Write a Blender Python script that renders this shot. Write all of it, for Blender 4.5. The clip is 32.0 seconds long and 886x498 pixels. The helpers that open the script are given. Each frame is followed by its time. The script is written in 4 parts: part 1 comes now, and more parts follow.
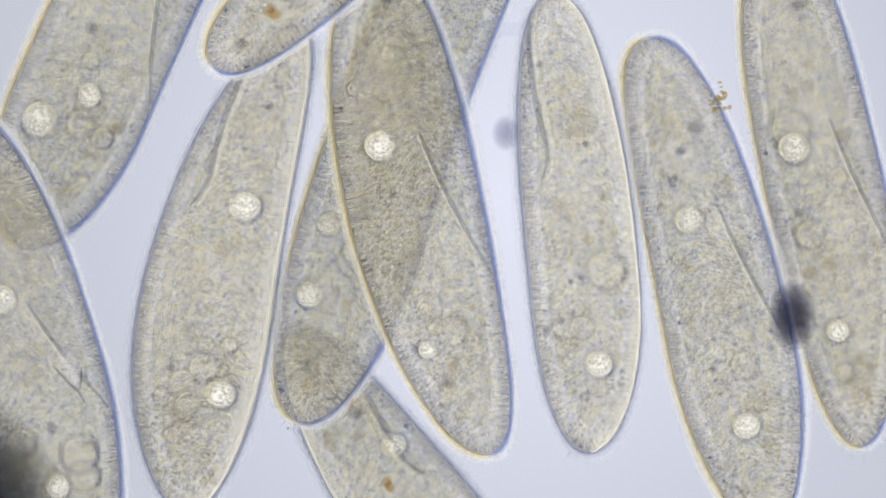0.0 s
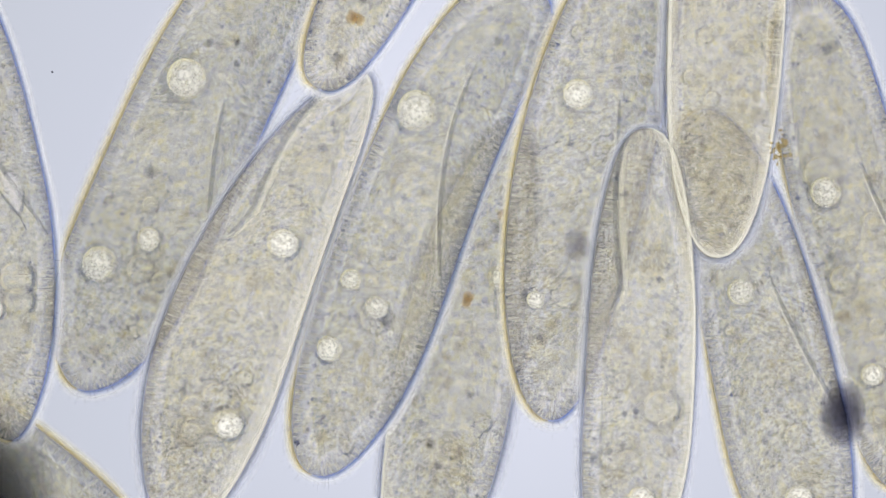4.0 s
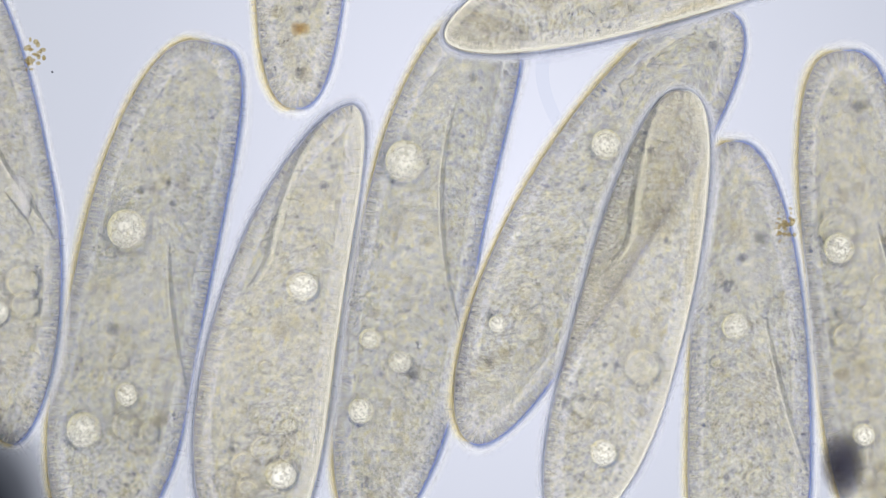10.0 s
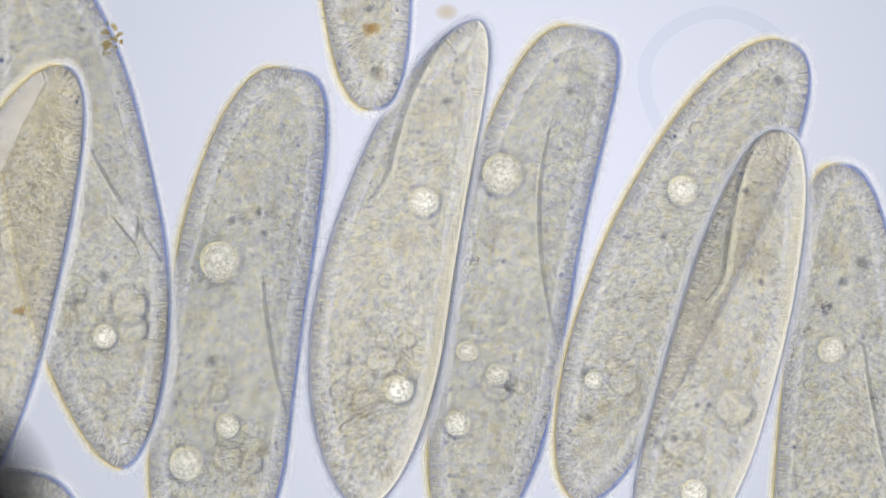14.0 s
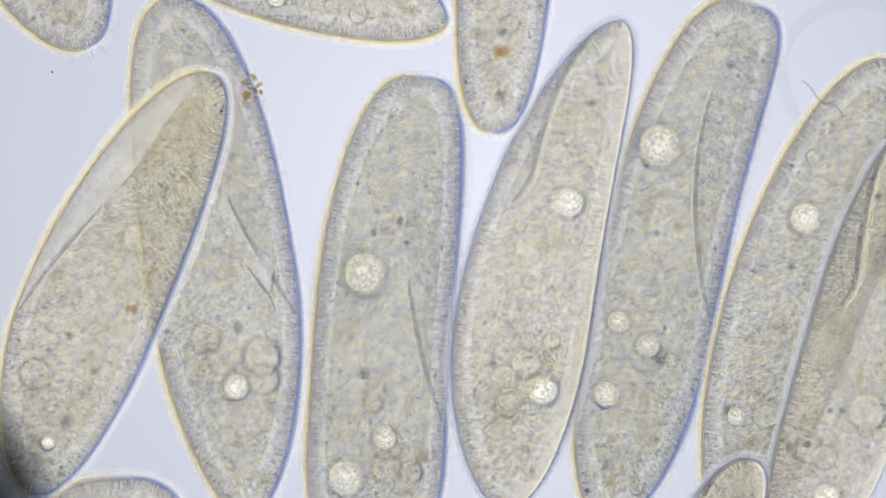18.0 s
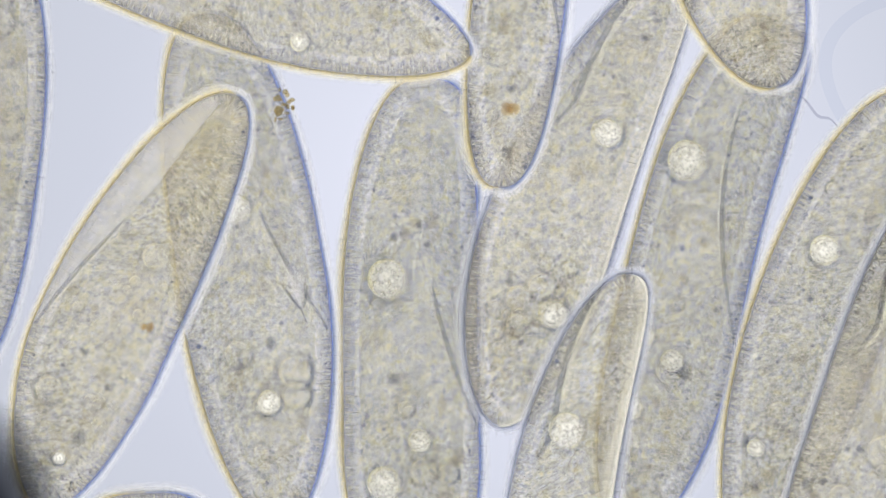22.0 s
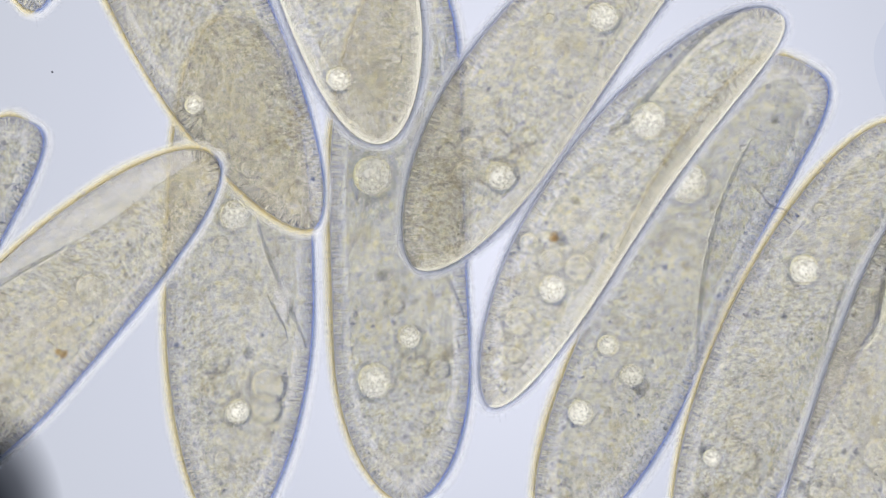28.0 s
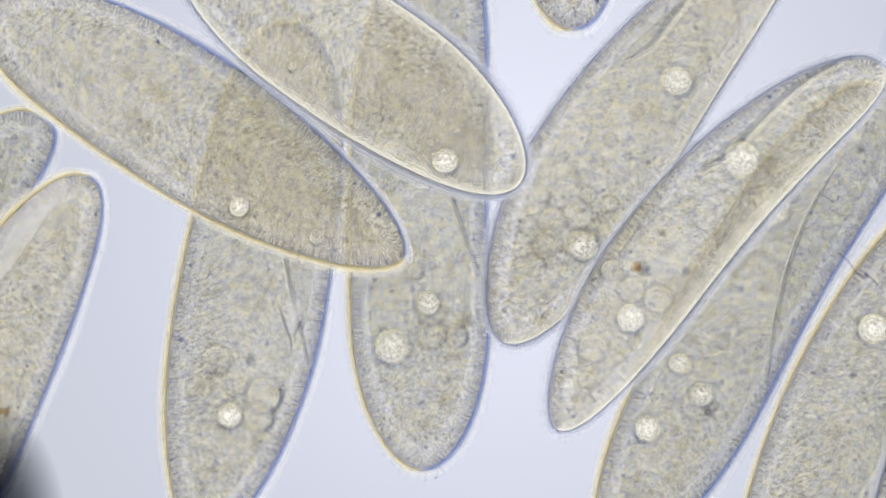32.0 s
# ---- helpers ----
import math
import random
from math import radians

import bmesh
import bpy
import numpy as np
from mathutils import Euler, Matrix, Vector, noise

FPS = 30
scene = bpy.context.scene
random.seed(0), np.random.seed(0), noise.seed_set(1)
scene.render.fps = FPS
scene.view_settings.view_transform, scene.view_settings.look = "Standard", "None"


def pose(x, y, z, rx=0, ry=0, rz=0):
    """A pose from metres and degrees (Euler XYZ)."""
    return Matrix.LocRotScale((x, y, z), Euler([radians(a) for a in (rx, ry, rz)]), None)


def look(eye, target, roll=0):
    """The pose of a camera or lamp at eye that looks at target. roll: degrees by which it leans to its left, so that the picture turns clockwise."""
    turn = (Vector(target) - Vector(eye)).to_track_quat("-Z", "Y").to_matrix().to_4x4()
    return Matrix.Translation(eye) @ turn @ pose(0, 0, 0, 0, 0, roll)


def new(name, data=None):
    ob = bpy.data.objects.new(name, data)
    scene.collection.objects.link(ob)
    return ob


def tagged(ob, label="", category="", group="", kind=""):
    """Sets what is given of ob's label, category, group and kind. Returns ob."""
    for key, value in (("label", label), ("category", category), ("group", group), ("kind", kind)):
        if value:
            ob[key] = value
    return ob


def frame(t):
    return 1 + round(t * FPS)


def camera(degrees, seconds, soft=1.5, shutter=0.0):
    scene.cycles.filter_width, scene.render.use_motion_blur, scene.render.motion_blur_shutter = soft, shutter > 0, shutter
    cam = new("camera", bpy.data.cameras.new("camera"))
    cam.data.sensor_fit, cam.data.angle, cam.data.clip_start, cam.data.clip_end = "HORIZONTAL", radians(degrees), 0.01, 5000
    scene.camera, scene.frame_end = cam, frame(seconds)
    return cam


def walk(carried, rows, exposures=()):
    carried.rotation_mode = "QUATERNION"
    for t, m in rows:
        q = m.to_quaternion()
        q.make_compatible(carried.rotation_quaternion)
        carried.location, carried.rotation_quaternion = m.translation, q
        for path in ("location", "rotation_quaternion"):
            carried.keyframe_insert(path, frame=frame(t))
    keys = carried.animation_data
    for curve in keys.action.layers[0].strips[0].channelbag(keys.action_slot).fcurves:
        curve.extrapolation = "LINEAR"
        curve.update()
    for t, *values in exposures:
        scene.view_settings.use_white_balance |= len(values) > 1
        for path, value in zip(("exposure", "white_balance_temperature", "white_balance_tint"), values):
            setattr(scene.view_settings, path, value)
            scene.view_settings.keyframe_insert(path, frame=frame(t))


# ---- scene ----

# The slide is drawn a thousand times its size: a cell of 0.18 mm is 0.18 m long here.
cam = camera(10, 32.0, soft=1.5)
VIEW = look((0, 0, 1.842), (0, 0, 0))
walk(cam, [(0.0, VIEW), (32.0, VIEW)], exposures=[(0.0, -0.07), (3.0, -0.03), (6.5, 0.03), (32.0, 0.03)])

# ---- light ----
world = bpy.data.worlds.new("fill_light")
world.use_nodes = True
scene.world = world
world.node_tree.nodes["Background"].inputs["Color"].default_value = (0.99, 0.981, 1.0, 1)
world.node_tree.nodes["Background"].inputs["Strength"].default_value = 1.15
scene.cycles.transparent_max_bounces = 96

# ---- materials ----
def material(name):
    m = bpy.data.materials.new(name)
    m.use_nodes = True
    m.node_tree.nodes.clear()
    out = m.node_tree.nodes.new("ShaderNodeOutputMaterial")
    return m, m.node_tree.nodes, m.node_tree.links, out


def noise_value(nodes, links, scale, detail=2.0, rough=0.5, lean=0.0, twist=0.0, aside=(0, 0, 0)):
    """A noise in the thing's own space; scale in turns a metre along x, y and z."""
    coord = nodes.new("ShaderNodeTexCoord")
    place = coord.outputs["Object"]
    if lean:
        split, join = nodes.new("ShaderNodeSeparateXYZ"), nodes.new("ShaderNodeCombineXYZ")
        size, slope = nodes.new("ShaderNodeMath"), nodes.new("ShaderNodeMath")
        size.operation, slope.operation = "ABSOLUTE", "MULTIPLY_ADD"
        slope.inputs[1].default_value = lean
        links.new(place, split.inputs[0])
        links.new(split.outputs[0], size.inputs[0])
        links.new(size.outputs[0], slope.inputs[0])
        links.new(split.outputs[1], slope.inputs[2])
        links.new(split.outputs[0], join.inputs[0])
        links.new(slope.outputs[0], join.inputs[1])
        links.new(split.outputs[2], join.inputs[2])
        place = join.outputs[0]
    info = nodes.new("ShaderNodeObjectInfo")
    shift = nodes.new("ShaderNodeVectorMath")
    shift.operation = "ADD"
    mapping = nodes.new("ShaderNodeMapping")
    mapping.inputs["Scale"].default_value = scale
    mapping.inputs["Location"].default_value = tuple(a * b for a, b in zip(aside, scale))
    tex = nodes.new("ShaderNodeTexNoise")
    tex.inputs["Scale"].default_value = 1.0
    tex.inputs["Detail"].default_value = detail
    tex.inputs["Roughness"].default_value = rough
    tex.inputs["Distortion"].default_value = twist
    links.new(place, shift.inputs[0])
    links.new(info.outputs["Random"], shift.inputs[1])
    links.new(shift.outputs[0], mapping.inputs["Vector"])
    links.new(mapping.outputs[0], tex.inputs["Vector"])
    return tex.outputs["Fac"]


def ramp(nodes, links, value, stops):
    r = nodes.new("ShaderNodeValToRGB")
    e = r.color_ramp.elements
    e[0].position, e[0].color = stops[0][0], (*stops[0][1], 1)
    e[1].position, e[1].color = stops[-1][0], (*stops[-1][1], 1)
    for p, c in stops[1:-1]:
        e.new(p).color = (*c, 1)
    links.new(value, r.inputs[0])
    return r.outputs[0]


def times(nodes, links, a, b, fac=1.0):
    n = nodes.new("ShaderNodeMix")
    n.data_type, n.blend_type = "RGBA", "MULTIPLY"
    n.inputs[0].default_value = fac
    links.new(a, n.inputs[6])
    links.new(b, n.inputs[7])
    return n.outputs[2]


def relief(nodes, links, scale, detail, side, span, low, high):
    """Grains with a pale yellowish side and a dark bluish side: slanting light painted into the colour."""
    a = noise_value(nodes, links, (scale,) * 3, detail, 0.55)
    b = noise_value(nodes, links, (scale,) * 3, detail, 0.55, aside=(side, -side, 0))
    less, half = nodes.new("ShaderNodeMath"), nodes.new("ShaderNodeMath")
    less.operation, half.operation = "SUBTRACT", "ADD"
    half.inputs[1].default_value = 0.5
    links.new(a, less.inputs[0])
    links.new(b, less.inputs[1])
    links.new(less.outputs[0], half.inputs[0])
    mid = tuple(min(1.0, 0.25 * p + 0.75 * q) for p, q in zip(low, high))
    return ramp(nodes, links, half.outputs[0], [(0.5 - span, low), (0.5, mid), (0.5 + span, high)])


def clear_tissue(name, dark, mid, light, cloud=0.10, haze=None, share=0.0):
    """Cytoplasm that lets light through: short fibres across the cell, grains and cloudy patches."""
    m, nodes, links, out = material(name)
    fine = noise_value(nodes, links, (620, 900, 620), 1.5, 0.55, 0.45, 0.8)
    zones = noise_value(nodes, links, (26, 20, 26), 2.0, 0.5)
    spread = nodes.new("ShaderNodeMapRange")
    spread.inputs[1].default_value, spread.inputs[2].default_value = 0.38, 0.62
    spread.inputs[3].default_value, spread.inputs[4].default_value = 0.3, 1.25
    links.new(zones, spread.inputs[0])
    centred, scaled, back = (nodes.new("ShaderNodeMath") for _ in range(3))
    centred.operation, scaled.operation, back.operation = "SUBTRACT", "MULTIPLY", "ADD"
    centred.inputs[1].default_value = back.inputs[1].default_value = 0.5
    links.new(fine, centred.inputs[0])
    links.new(centred.outputs[0], scaled.inputs[0])
    links.new(spread.outputs[0], scaled.inputs[1])
    links.new(scaled.outputs[0], back.inputs[0])
    strands = back.outputs[0]
    fibres = ramp(nodes, links, strands, [(0.36, dark), (0.5, mid), (0.62, light)])
    grains = ramp(nodes, links, noise_value(nodes, links, (190, 160, 190), 3.0, 0.6),
                  [(0.34, (0.90, 0.905, 0.915)), (0.46, (0.98, 0.98, 0.985)), (0.56, (1.0, 1.0, 0.995)), (0.68, (1.0, 0.99, 0.95))])
    patches = ramp(nodes, links, noise_value(nodes, links, (60, 45, 60), 3.0, 0.6),
                   [(0.3, (1 - cloud, 1 - cloud, 1 - cloud)), (0.7, (1.0, 1.0, 1.0))])
    dots = ramp(nodes, links, noise_value(nodes, links, (460, 360, 460), 2.0, 0.6, 0.0, 0.6),
                [(0.34, (0.87, 0.89, 0.95)), (0.45, (0.99, 0.99, 1.0)), (0.55, (1.0, 1.0, 0.98)), (0.66, (1.0, 0.975, 0.84))])
    colour = times(nodes, links, times(nodes, links, times(nodes, links, fibres, dots), grains), patches)
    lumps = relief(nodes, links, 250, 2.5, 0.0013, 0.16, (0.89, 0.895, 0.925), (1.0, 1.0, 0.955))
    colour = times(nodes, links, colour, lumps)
    clear = nodes.new("ShaderNodeBsdfTransparent")
    links.new(colour, clear.inputs[0])
    if haze:
        milky = nodes.new("ShaderNodeBsdfDiffuse")
        pale = tuple(min(1.0, 1.3 * c) for c in haze)
        dim = tuple(0.62 * c for c in haze)
        own = nodes.new("ShaderNodeObjectInfo")
        tone = ramp(nodes, links, own.outputs["Random"], [(0.0, (1.0, 0.98, 0.92)), (0.5, (1.0, 1.0, 1.0)), (1.0, (0.96, 0.975, 1.0))])
        mottle = ramp(nodes, links, noise_value(nodes, links, (75, 60, 75), 2.0, 0.6), [(0.36, (0.83, 0.815, 0.75)), (0.5, (0.98, 0.975, 0.95)), (0.62, (1.0, 1.0, 1.0))])
        grain = ramp(nodes, links, strands, [(0.36, dim), (0.5, haze), (0.66, pale)])
        links.new(times(nodes, links, times(nodes, links, grain, tone), mottle), milky.inputs[0])
        mix = nodes.new("ShaderNodeMixShader")
        mix.inputs[0].default_value = share
        links.new(clear.outputs[0], mix.inputs[1])
        links.new(milky.outputs[0], mix.inputs[2])
        links.new(mix.outputs[0], out.inputs[0])
    else:
        links.new(clear.outputs[0], out.inputs[0])
    return m


def film(name, tint, white=None, amount=0.0, grain=0.0):
    """A thin clear layer of one tint, with a share of pale scattering stuff in it."""
    m, nodes, links, out = material(name)
    clear = nodes.new("ShaderNodeBsdfTransparent")
    clear.inputs[0].default_value = (*tint, 1)
    shader = clear.outputs[0]
    if amount:
        pale = nodes.new("ShaderNodeBsdfDiffuse")
        pale.inputs[0].default_value = (*white, 1)
        mix = nodes.new("ShaderNodeMixShader")
        mix.inputs[0].default_value = amount
        if grain:
            v = noise_value(nodes, links, (1100, 1100, 1100), 2.0, 0.6)
            scale = nodes.new("ShaderNodeMapRange")
            scale.inputs[1].default_value, scale.inputs[2].default_value = 0.3, 0.7
            scale.inputs[3].default_value, scale.inputs[4].default_value = amount - grain, amount + grain
            links.new(v, scale.inputs[0])
            links.new(scale.outputs[0], mix.inputs[0])
        links.new(shader, mix.inputs[1])
        links.new(pale.outputs[0], mix.inputs[2])
        shader = mix.outputs[0]
    links.new(shader, out.inputs[0])
    return m


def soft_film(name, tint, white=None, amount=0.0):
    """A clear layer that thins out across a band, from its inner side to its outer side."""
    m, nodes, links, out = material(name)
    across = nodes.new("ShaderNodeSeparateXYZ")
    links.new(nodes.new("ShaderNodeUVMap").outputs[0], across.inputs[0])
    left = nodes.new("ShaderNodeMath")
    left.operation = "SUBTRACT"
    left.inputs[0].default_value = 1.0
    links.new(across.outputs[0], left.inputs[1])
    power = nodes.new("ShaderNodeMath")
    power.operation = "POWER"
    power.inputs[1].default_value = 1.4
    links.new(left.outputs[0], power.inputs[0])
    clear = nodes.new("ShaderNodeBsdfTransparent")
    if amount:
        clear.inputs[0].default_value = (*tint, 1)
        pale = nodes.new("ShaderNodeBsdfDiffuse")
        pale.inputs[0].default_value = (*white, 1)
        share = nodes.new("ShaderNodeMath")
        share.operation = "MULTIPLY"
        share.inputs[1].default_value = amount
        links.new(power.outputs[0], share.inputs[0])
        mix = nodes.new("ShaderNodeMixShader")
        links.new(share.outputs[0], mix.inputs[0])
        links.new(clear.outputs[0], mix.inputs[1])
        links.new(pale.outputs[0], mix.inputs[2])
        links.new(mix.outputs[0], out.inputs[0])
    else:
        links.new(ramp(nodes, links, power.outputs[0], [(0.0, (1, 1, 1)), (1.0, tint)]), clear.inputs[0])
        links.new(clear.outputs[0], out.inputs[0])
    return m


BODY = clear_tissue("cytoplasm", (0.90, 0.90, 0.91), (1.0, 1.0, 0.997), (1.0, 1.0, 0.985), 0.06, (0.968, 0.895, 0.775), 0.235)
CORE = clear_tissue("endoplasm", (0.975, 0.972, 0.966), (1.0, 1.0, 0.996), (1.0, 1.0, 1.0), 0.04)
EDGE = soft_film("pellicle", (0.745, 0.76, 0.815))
SHADE = soft_film("rim_shade_cool", (0.70, 0.735, 0.85))
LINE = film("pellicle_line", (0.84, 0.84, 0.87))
LINE_WARM = soft_film("lens_fringe_warm", (1, 1, 0.97), (1.0, 0.84, 0.42), 0.62)
LINE_COOL = soft_film("lens_fringe_cool", (0.54, 0.66, 1.0))
HALO_COOL = soft_film("edge_halo_cool", (1, 1, 1), (0.985, 0.99, 1.0), 0.60)
HALO_WARM = soft_film("edge_halo_warm", (1, 1, 1), (1.0, 0.985, 0.93), 0.54)
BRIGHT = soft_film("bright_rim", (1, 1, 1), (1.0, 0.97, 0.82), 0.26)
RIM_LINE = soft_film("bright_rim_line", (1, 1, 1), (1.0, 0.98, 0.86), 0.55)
CILIA = film("cilia", (0.93, 0.94, 0.97), (0.95, 0.95, 1.0), 0.20)
MEMBRANE = film("vacuole_membrane", (0.955, 0.96, 0.96))
GRAIN_DARK = film("dark_granule", (0.76, 0.775, 0.83))
GRAIN_PALE = film("pale_granule", (1, 1, 1), (1.0, 0.98, 0.84), 0.24)
ROD_PALE = film("pale_rod", (1, 1, 1), (1.0, 0.96, 0.78), 0.34)
ROD_DARK = film("dark_rod", (0.81, 0.825, 0.87))
FIBRE_PALE = film("pale_fibre", (1, 1, 1), (1.0, 0.96, 0.78), 0.18)
FIBRE_DARK = film("dark_fibre", (0.905, 0.912, 0.935))
GRAIN_SPOT = film("dark_spot", (0.62, 0.66, 0.78))
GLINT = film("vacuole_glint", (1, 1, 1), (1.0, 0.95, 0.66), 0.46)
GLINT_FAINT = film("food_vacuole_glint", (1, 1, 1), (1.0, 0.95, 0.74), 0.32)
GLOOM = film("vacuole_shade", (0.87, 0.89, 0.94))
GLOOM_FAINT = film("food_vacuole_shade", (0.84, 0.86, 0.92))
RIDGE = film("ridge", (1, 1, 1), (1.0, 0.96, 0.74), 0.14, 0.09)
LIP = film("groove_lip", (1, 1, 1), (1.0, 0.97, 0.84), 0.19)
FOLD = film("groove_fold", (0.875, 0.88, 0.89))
FLAP = film("clear_flank", (1, 1, 1), (0.85, 0.85, 0.89), 0.17, 0.05)
POCKET = film("gullet", (1, 1, 1), (0.97, 0.955, 0.965), 0.20)
GULLET_EDGE = film("gullet_lip", (0.80, 0.815, 0.85))
LOBE = film("oral_lobe", (0.968, 0.972, 0.984))
NUCLEUS = film("nucleus", (0.96, 0.955, 0.94))
DEBRIS = film("debris", (0.80, 0.745, 0.60), (0.8, 0.7, 0.4), 0.12)


def fading(name, dark, start, end):
    """A blurred dark body: clear at its rim, dark towards its middle."""
    m, nodes, links, out = material(name)
    coord = nodes.new("ShaderNodeTexCoord")
    flat = nodes.new("ShaderNodeVectorMath")
    flat.operation = "MULTIPLY"
    flat.inputs[1].default_value = (1, 1, 0)
    ball = nodes.new("ShaderNodeTexGradient")
    ball.gradient_type = "SPHERICAL"
    links.new(coord.outputs["Object"], flat.inputs[0])
    links.new(flat.outputs[0], ball.inputs[0])
    clear = nodes.new("ShaderNodeBsdfTransparent")
    grey = ramp(nodes, links, ball.outputs[1], [(start, (1, 1, 1)), ((start + end) / 2, tuple((1 + 2 * d) / 3 for d in dark)), (end, dark)])
    links.new(grey, clear.inputs[0])
    links.new(clear.outputs[0], out.inputs[0])
    return m


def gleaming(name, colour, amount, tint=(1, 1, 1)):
    """A pale round body with its gleam painted in, brightest in its middle and soft at its rim."""
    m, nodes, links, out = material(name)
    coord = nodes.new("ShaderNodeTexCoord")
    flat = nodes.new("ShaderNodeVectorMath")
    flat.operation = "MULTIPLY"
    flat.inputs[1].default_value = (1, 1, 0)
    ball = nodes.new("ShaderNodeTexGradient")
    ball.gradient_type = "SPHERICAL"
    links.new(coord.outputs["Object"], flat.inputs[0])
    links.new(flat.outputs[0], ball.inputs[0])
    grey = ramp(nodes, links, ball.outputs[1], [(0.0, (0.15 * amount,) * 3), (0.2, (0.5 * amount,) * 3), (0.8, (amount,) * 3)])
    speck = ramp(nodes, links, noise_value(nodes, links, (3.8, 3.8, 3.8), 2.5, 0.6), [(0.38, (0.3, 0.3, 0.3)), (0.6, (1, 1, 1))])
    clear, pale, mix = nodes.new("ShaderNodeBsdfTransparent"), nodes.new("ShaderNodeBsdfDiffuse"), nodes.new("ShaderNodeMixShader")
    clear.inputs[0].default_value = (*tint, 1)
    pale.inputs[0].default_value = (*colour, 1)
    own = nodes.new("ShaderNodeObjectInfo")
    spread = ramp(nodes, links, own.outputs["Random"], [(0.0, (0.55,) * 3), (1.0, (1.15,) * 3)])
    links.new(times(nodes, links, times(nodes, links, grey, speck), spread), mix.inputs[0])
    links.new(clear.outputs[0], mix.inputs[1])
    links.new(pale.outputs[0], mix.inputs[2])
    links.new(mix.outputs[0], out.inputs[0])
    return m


def ringed(name, dark):
    """A round body that is dark in a soft ring only."""
    m, nodes, links, out = material(name)
    coord = nodes.new("ShaderNodeTexCoord")
    flat = nodes.new("ShaderNodeVectorMath")
    flat.operation = "MULTIPLY"
    flat.inputs[1].default_value = (1, 1, 0)
    ball = nodes.new("ShaderNodeTexGradient")
    ball.gradient_type = "SPHERICAL"
    links.new(coord.outputs["Object"], flat.inputs[0])
    links.new(flat.outputs[0], ball.inputs[0])
    clear = nodes.new("ShaderNodeBsdfTransparent")
    links.new(ramp(nodes, links, ball.outputs[1], [(0.0, (1, 1, 1)), (0.2, dark), (0.42, (1, 1, 1))]), clear.inputs[0])
    links.new(clear.outputs[0], out.inputs[0])
    return m


HALO = ringed("vacuole_halo", (0.905, 0.91, 0.93))
FOOD_RIM = ringed("food_vacuole_rim", (0.86, 0.862, 0.865))
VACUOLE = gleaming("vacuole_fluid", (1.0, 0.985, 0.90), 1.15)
FOOD = gleaming("food_vacuole_fluid", (0.98, 0.95, 0.84), 0.16, (0.99, 0.99, 0.985))
CRYSTAL = fading("crystal", (0.85, 0.855, 0.875), 0.0, 0.75)
ORANGE = fading("orange_granule", (0.88, 0.77, 0.60), 0.0, 0.8)
PATCH = fading("plasm_patch", (0.968, 0.955, 0.92), 0.0, 0.9)
LUMP = fading("plasm_lump", (0.875, 0.855, 0.805), 0.0, 0.6)
CLEAR_LUMP = gleaming("pale_plasm_lump", (1.0, 0.97, 0.86), 0.20)
SOOT = fading("soot", (0.36, 0.36, 0.43), 0.02, 0.72)
HAZE = fading("grey_haze", (0.72, 0.72, 0.77), 0.02, 0.8)
SMEAR = fading("orange_dirt", (0.93, 0.86, 0.74), 0.02, 0.8)
VIGNETTE = fading("iris_shade", (0.10, 0.11, 0.13), 0.03, 0.8)
GHOST = film("vesicle_wall", (0.965, 0.972, 0.985))
DUST = film("dust", (0.45, 0.45, 0.48))


# ---- structure ----
def link(name, bm, mat, parent=None, label="", kind=""):
    mesh = bpy.data.meshes.new(name)
    bm.to_mesh(mesh)
    bm.free()
    for p in mesh.polygons:
        p.use_smooth = True
    mesh.materials.append(mat)
    ob = new(name, mesh)
    if parent:
        ob.parent = parent
    return tagged(ob, label=label, kind=kind)


def part(name, bm, mat, parent, label="", kind=""):
    return link(name, bm, mat, parent, label, kind)


def lamp_field():
    m, nodes, links, out = material("lit_glass")
    glow = nodes.new("ShaderNodeEmission")
    coord = nodes.new("ShaderNodeTexCoord")
    mapping = nodes.new("ShaderNodeMapping")
    mapping.inputs["Location"].default_value = (-0.06, -0.05, 0)
    mapping.inputs["Scale"].default_value = (2.6, 2.6, 0)
    ball = nodes.new("ShaderNodeTexGradient")
    ball.gradient_type = "SPHERICAL"
    links.new(coord.outputs["Object"], mapping.inputs[0])
    links.new(mapping.outputs[0], ball.inputs[0])
    links.new(ramp(nodes, links, ball.outputs[1], [(0.3, (0.545, 0.572, 0.638)), (0.60, (0.622, 0.65, 0.752)), (1.0, (0.825, 0.848, 0.985))]), glow.inputs[0])
    glow.inputs[1].default_value = 1.0
    links.new(glow.outputs[0], out.inputs[0])
    bm = bmesh.new()
    bmesh.ops.create_cube(bm, size=1.0)
    bmesh.ops.scale(bm, vec=(3.0, 3.0, 0.02), verts=bm.verts)
    ob = link("backdrop", bm, m)
    ob.location = (0, 0, -0.061)
    tagged(ob, "bluish-white field of the microscope lamp, its glow fading from the middle", "lamp field", kind="structure")


lamp_field()


# ---- paramecia ----
UNIT = {}


def soft_body(name, x, y, z, rx, ry, rz, mat, parent, label=""):
    """A lens of radius one, shared by all bodies of its kind and scaled to its size."""
    if mat.name not in UNIT:
        bm = bmesh.new()
        blob(bm, 0, 0, 0, 1, 1, 1, 24, 10)
        UNIT[mat.name] = bpy.data.meshes.new(name)
        bm.to_mesh(UNIT[mat.name])
        bm.free()
        for p in UNIT[mat.name].polygons:
            p.use_smooth = True
        UNIT[mat.name].materials.append(mat)
    ob = new(name, UNIT[mat.name])
    ob.parent = parent
    ob.location, ob.scale = (x, y, z), (rx, ry, rz)
    return tagged(ob, label=label)


def blob(bm, x, y, z, rx, ry, rz, seg=12, rings=8):
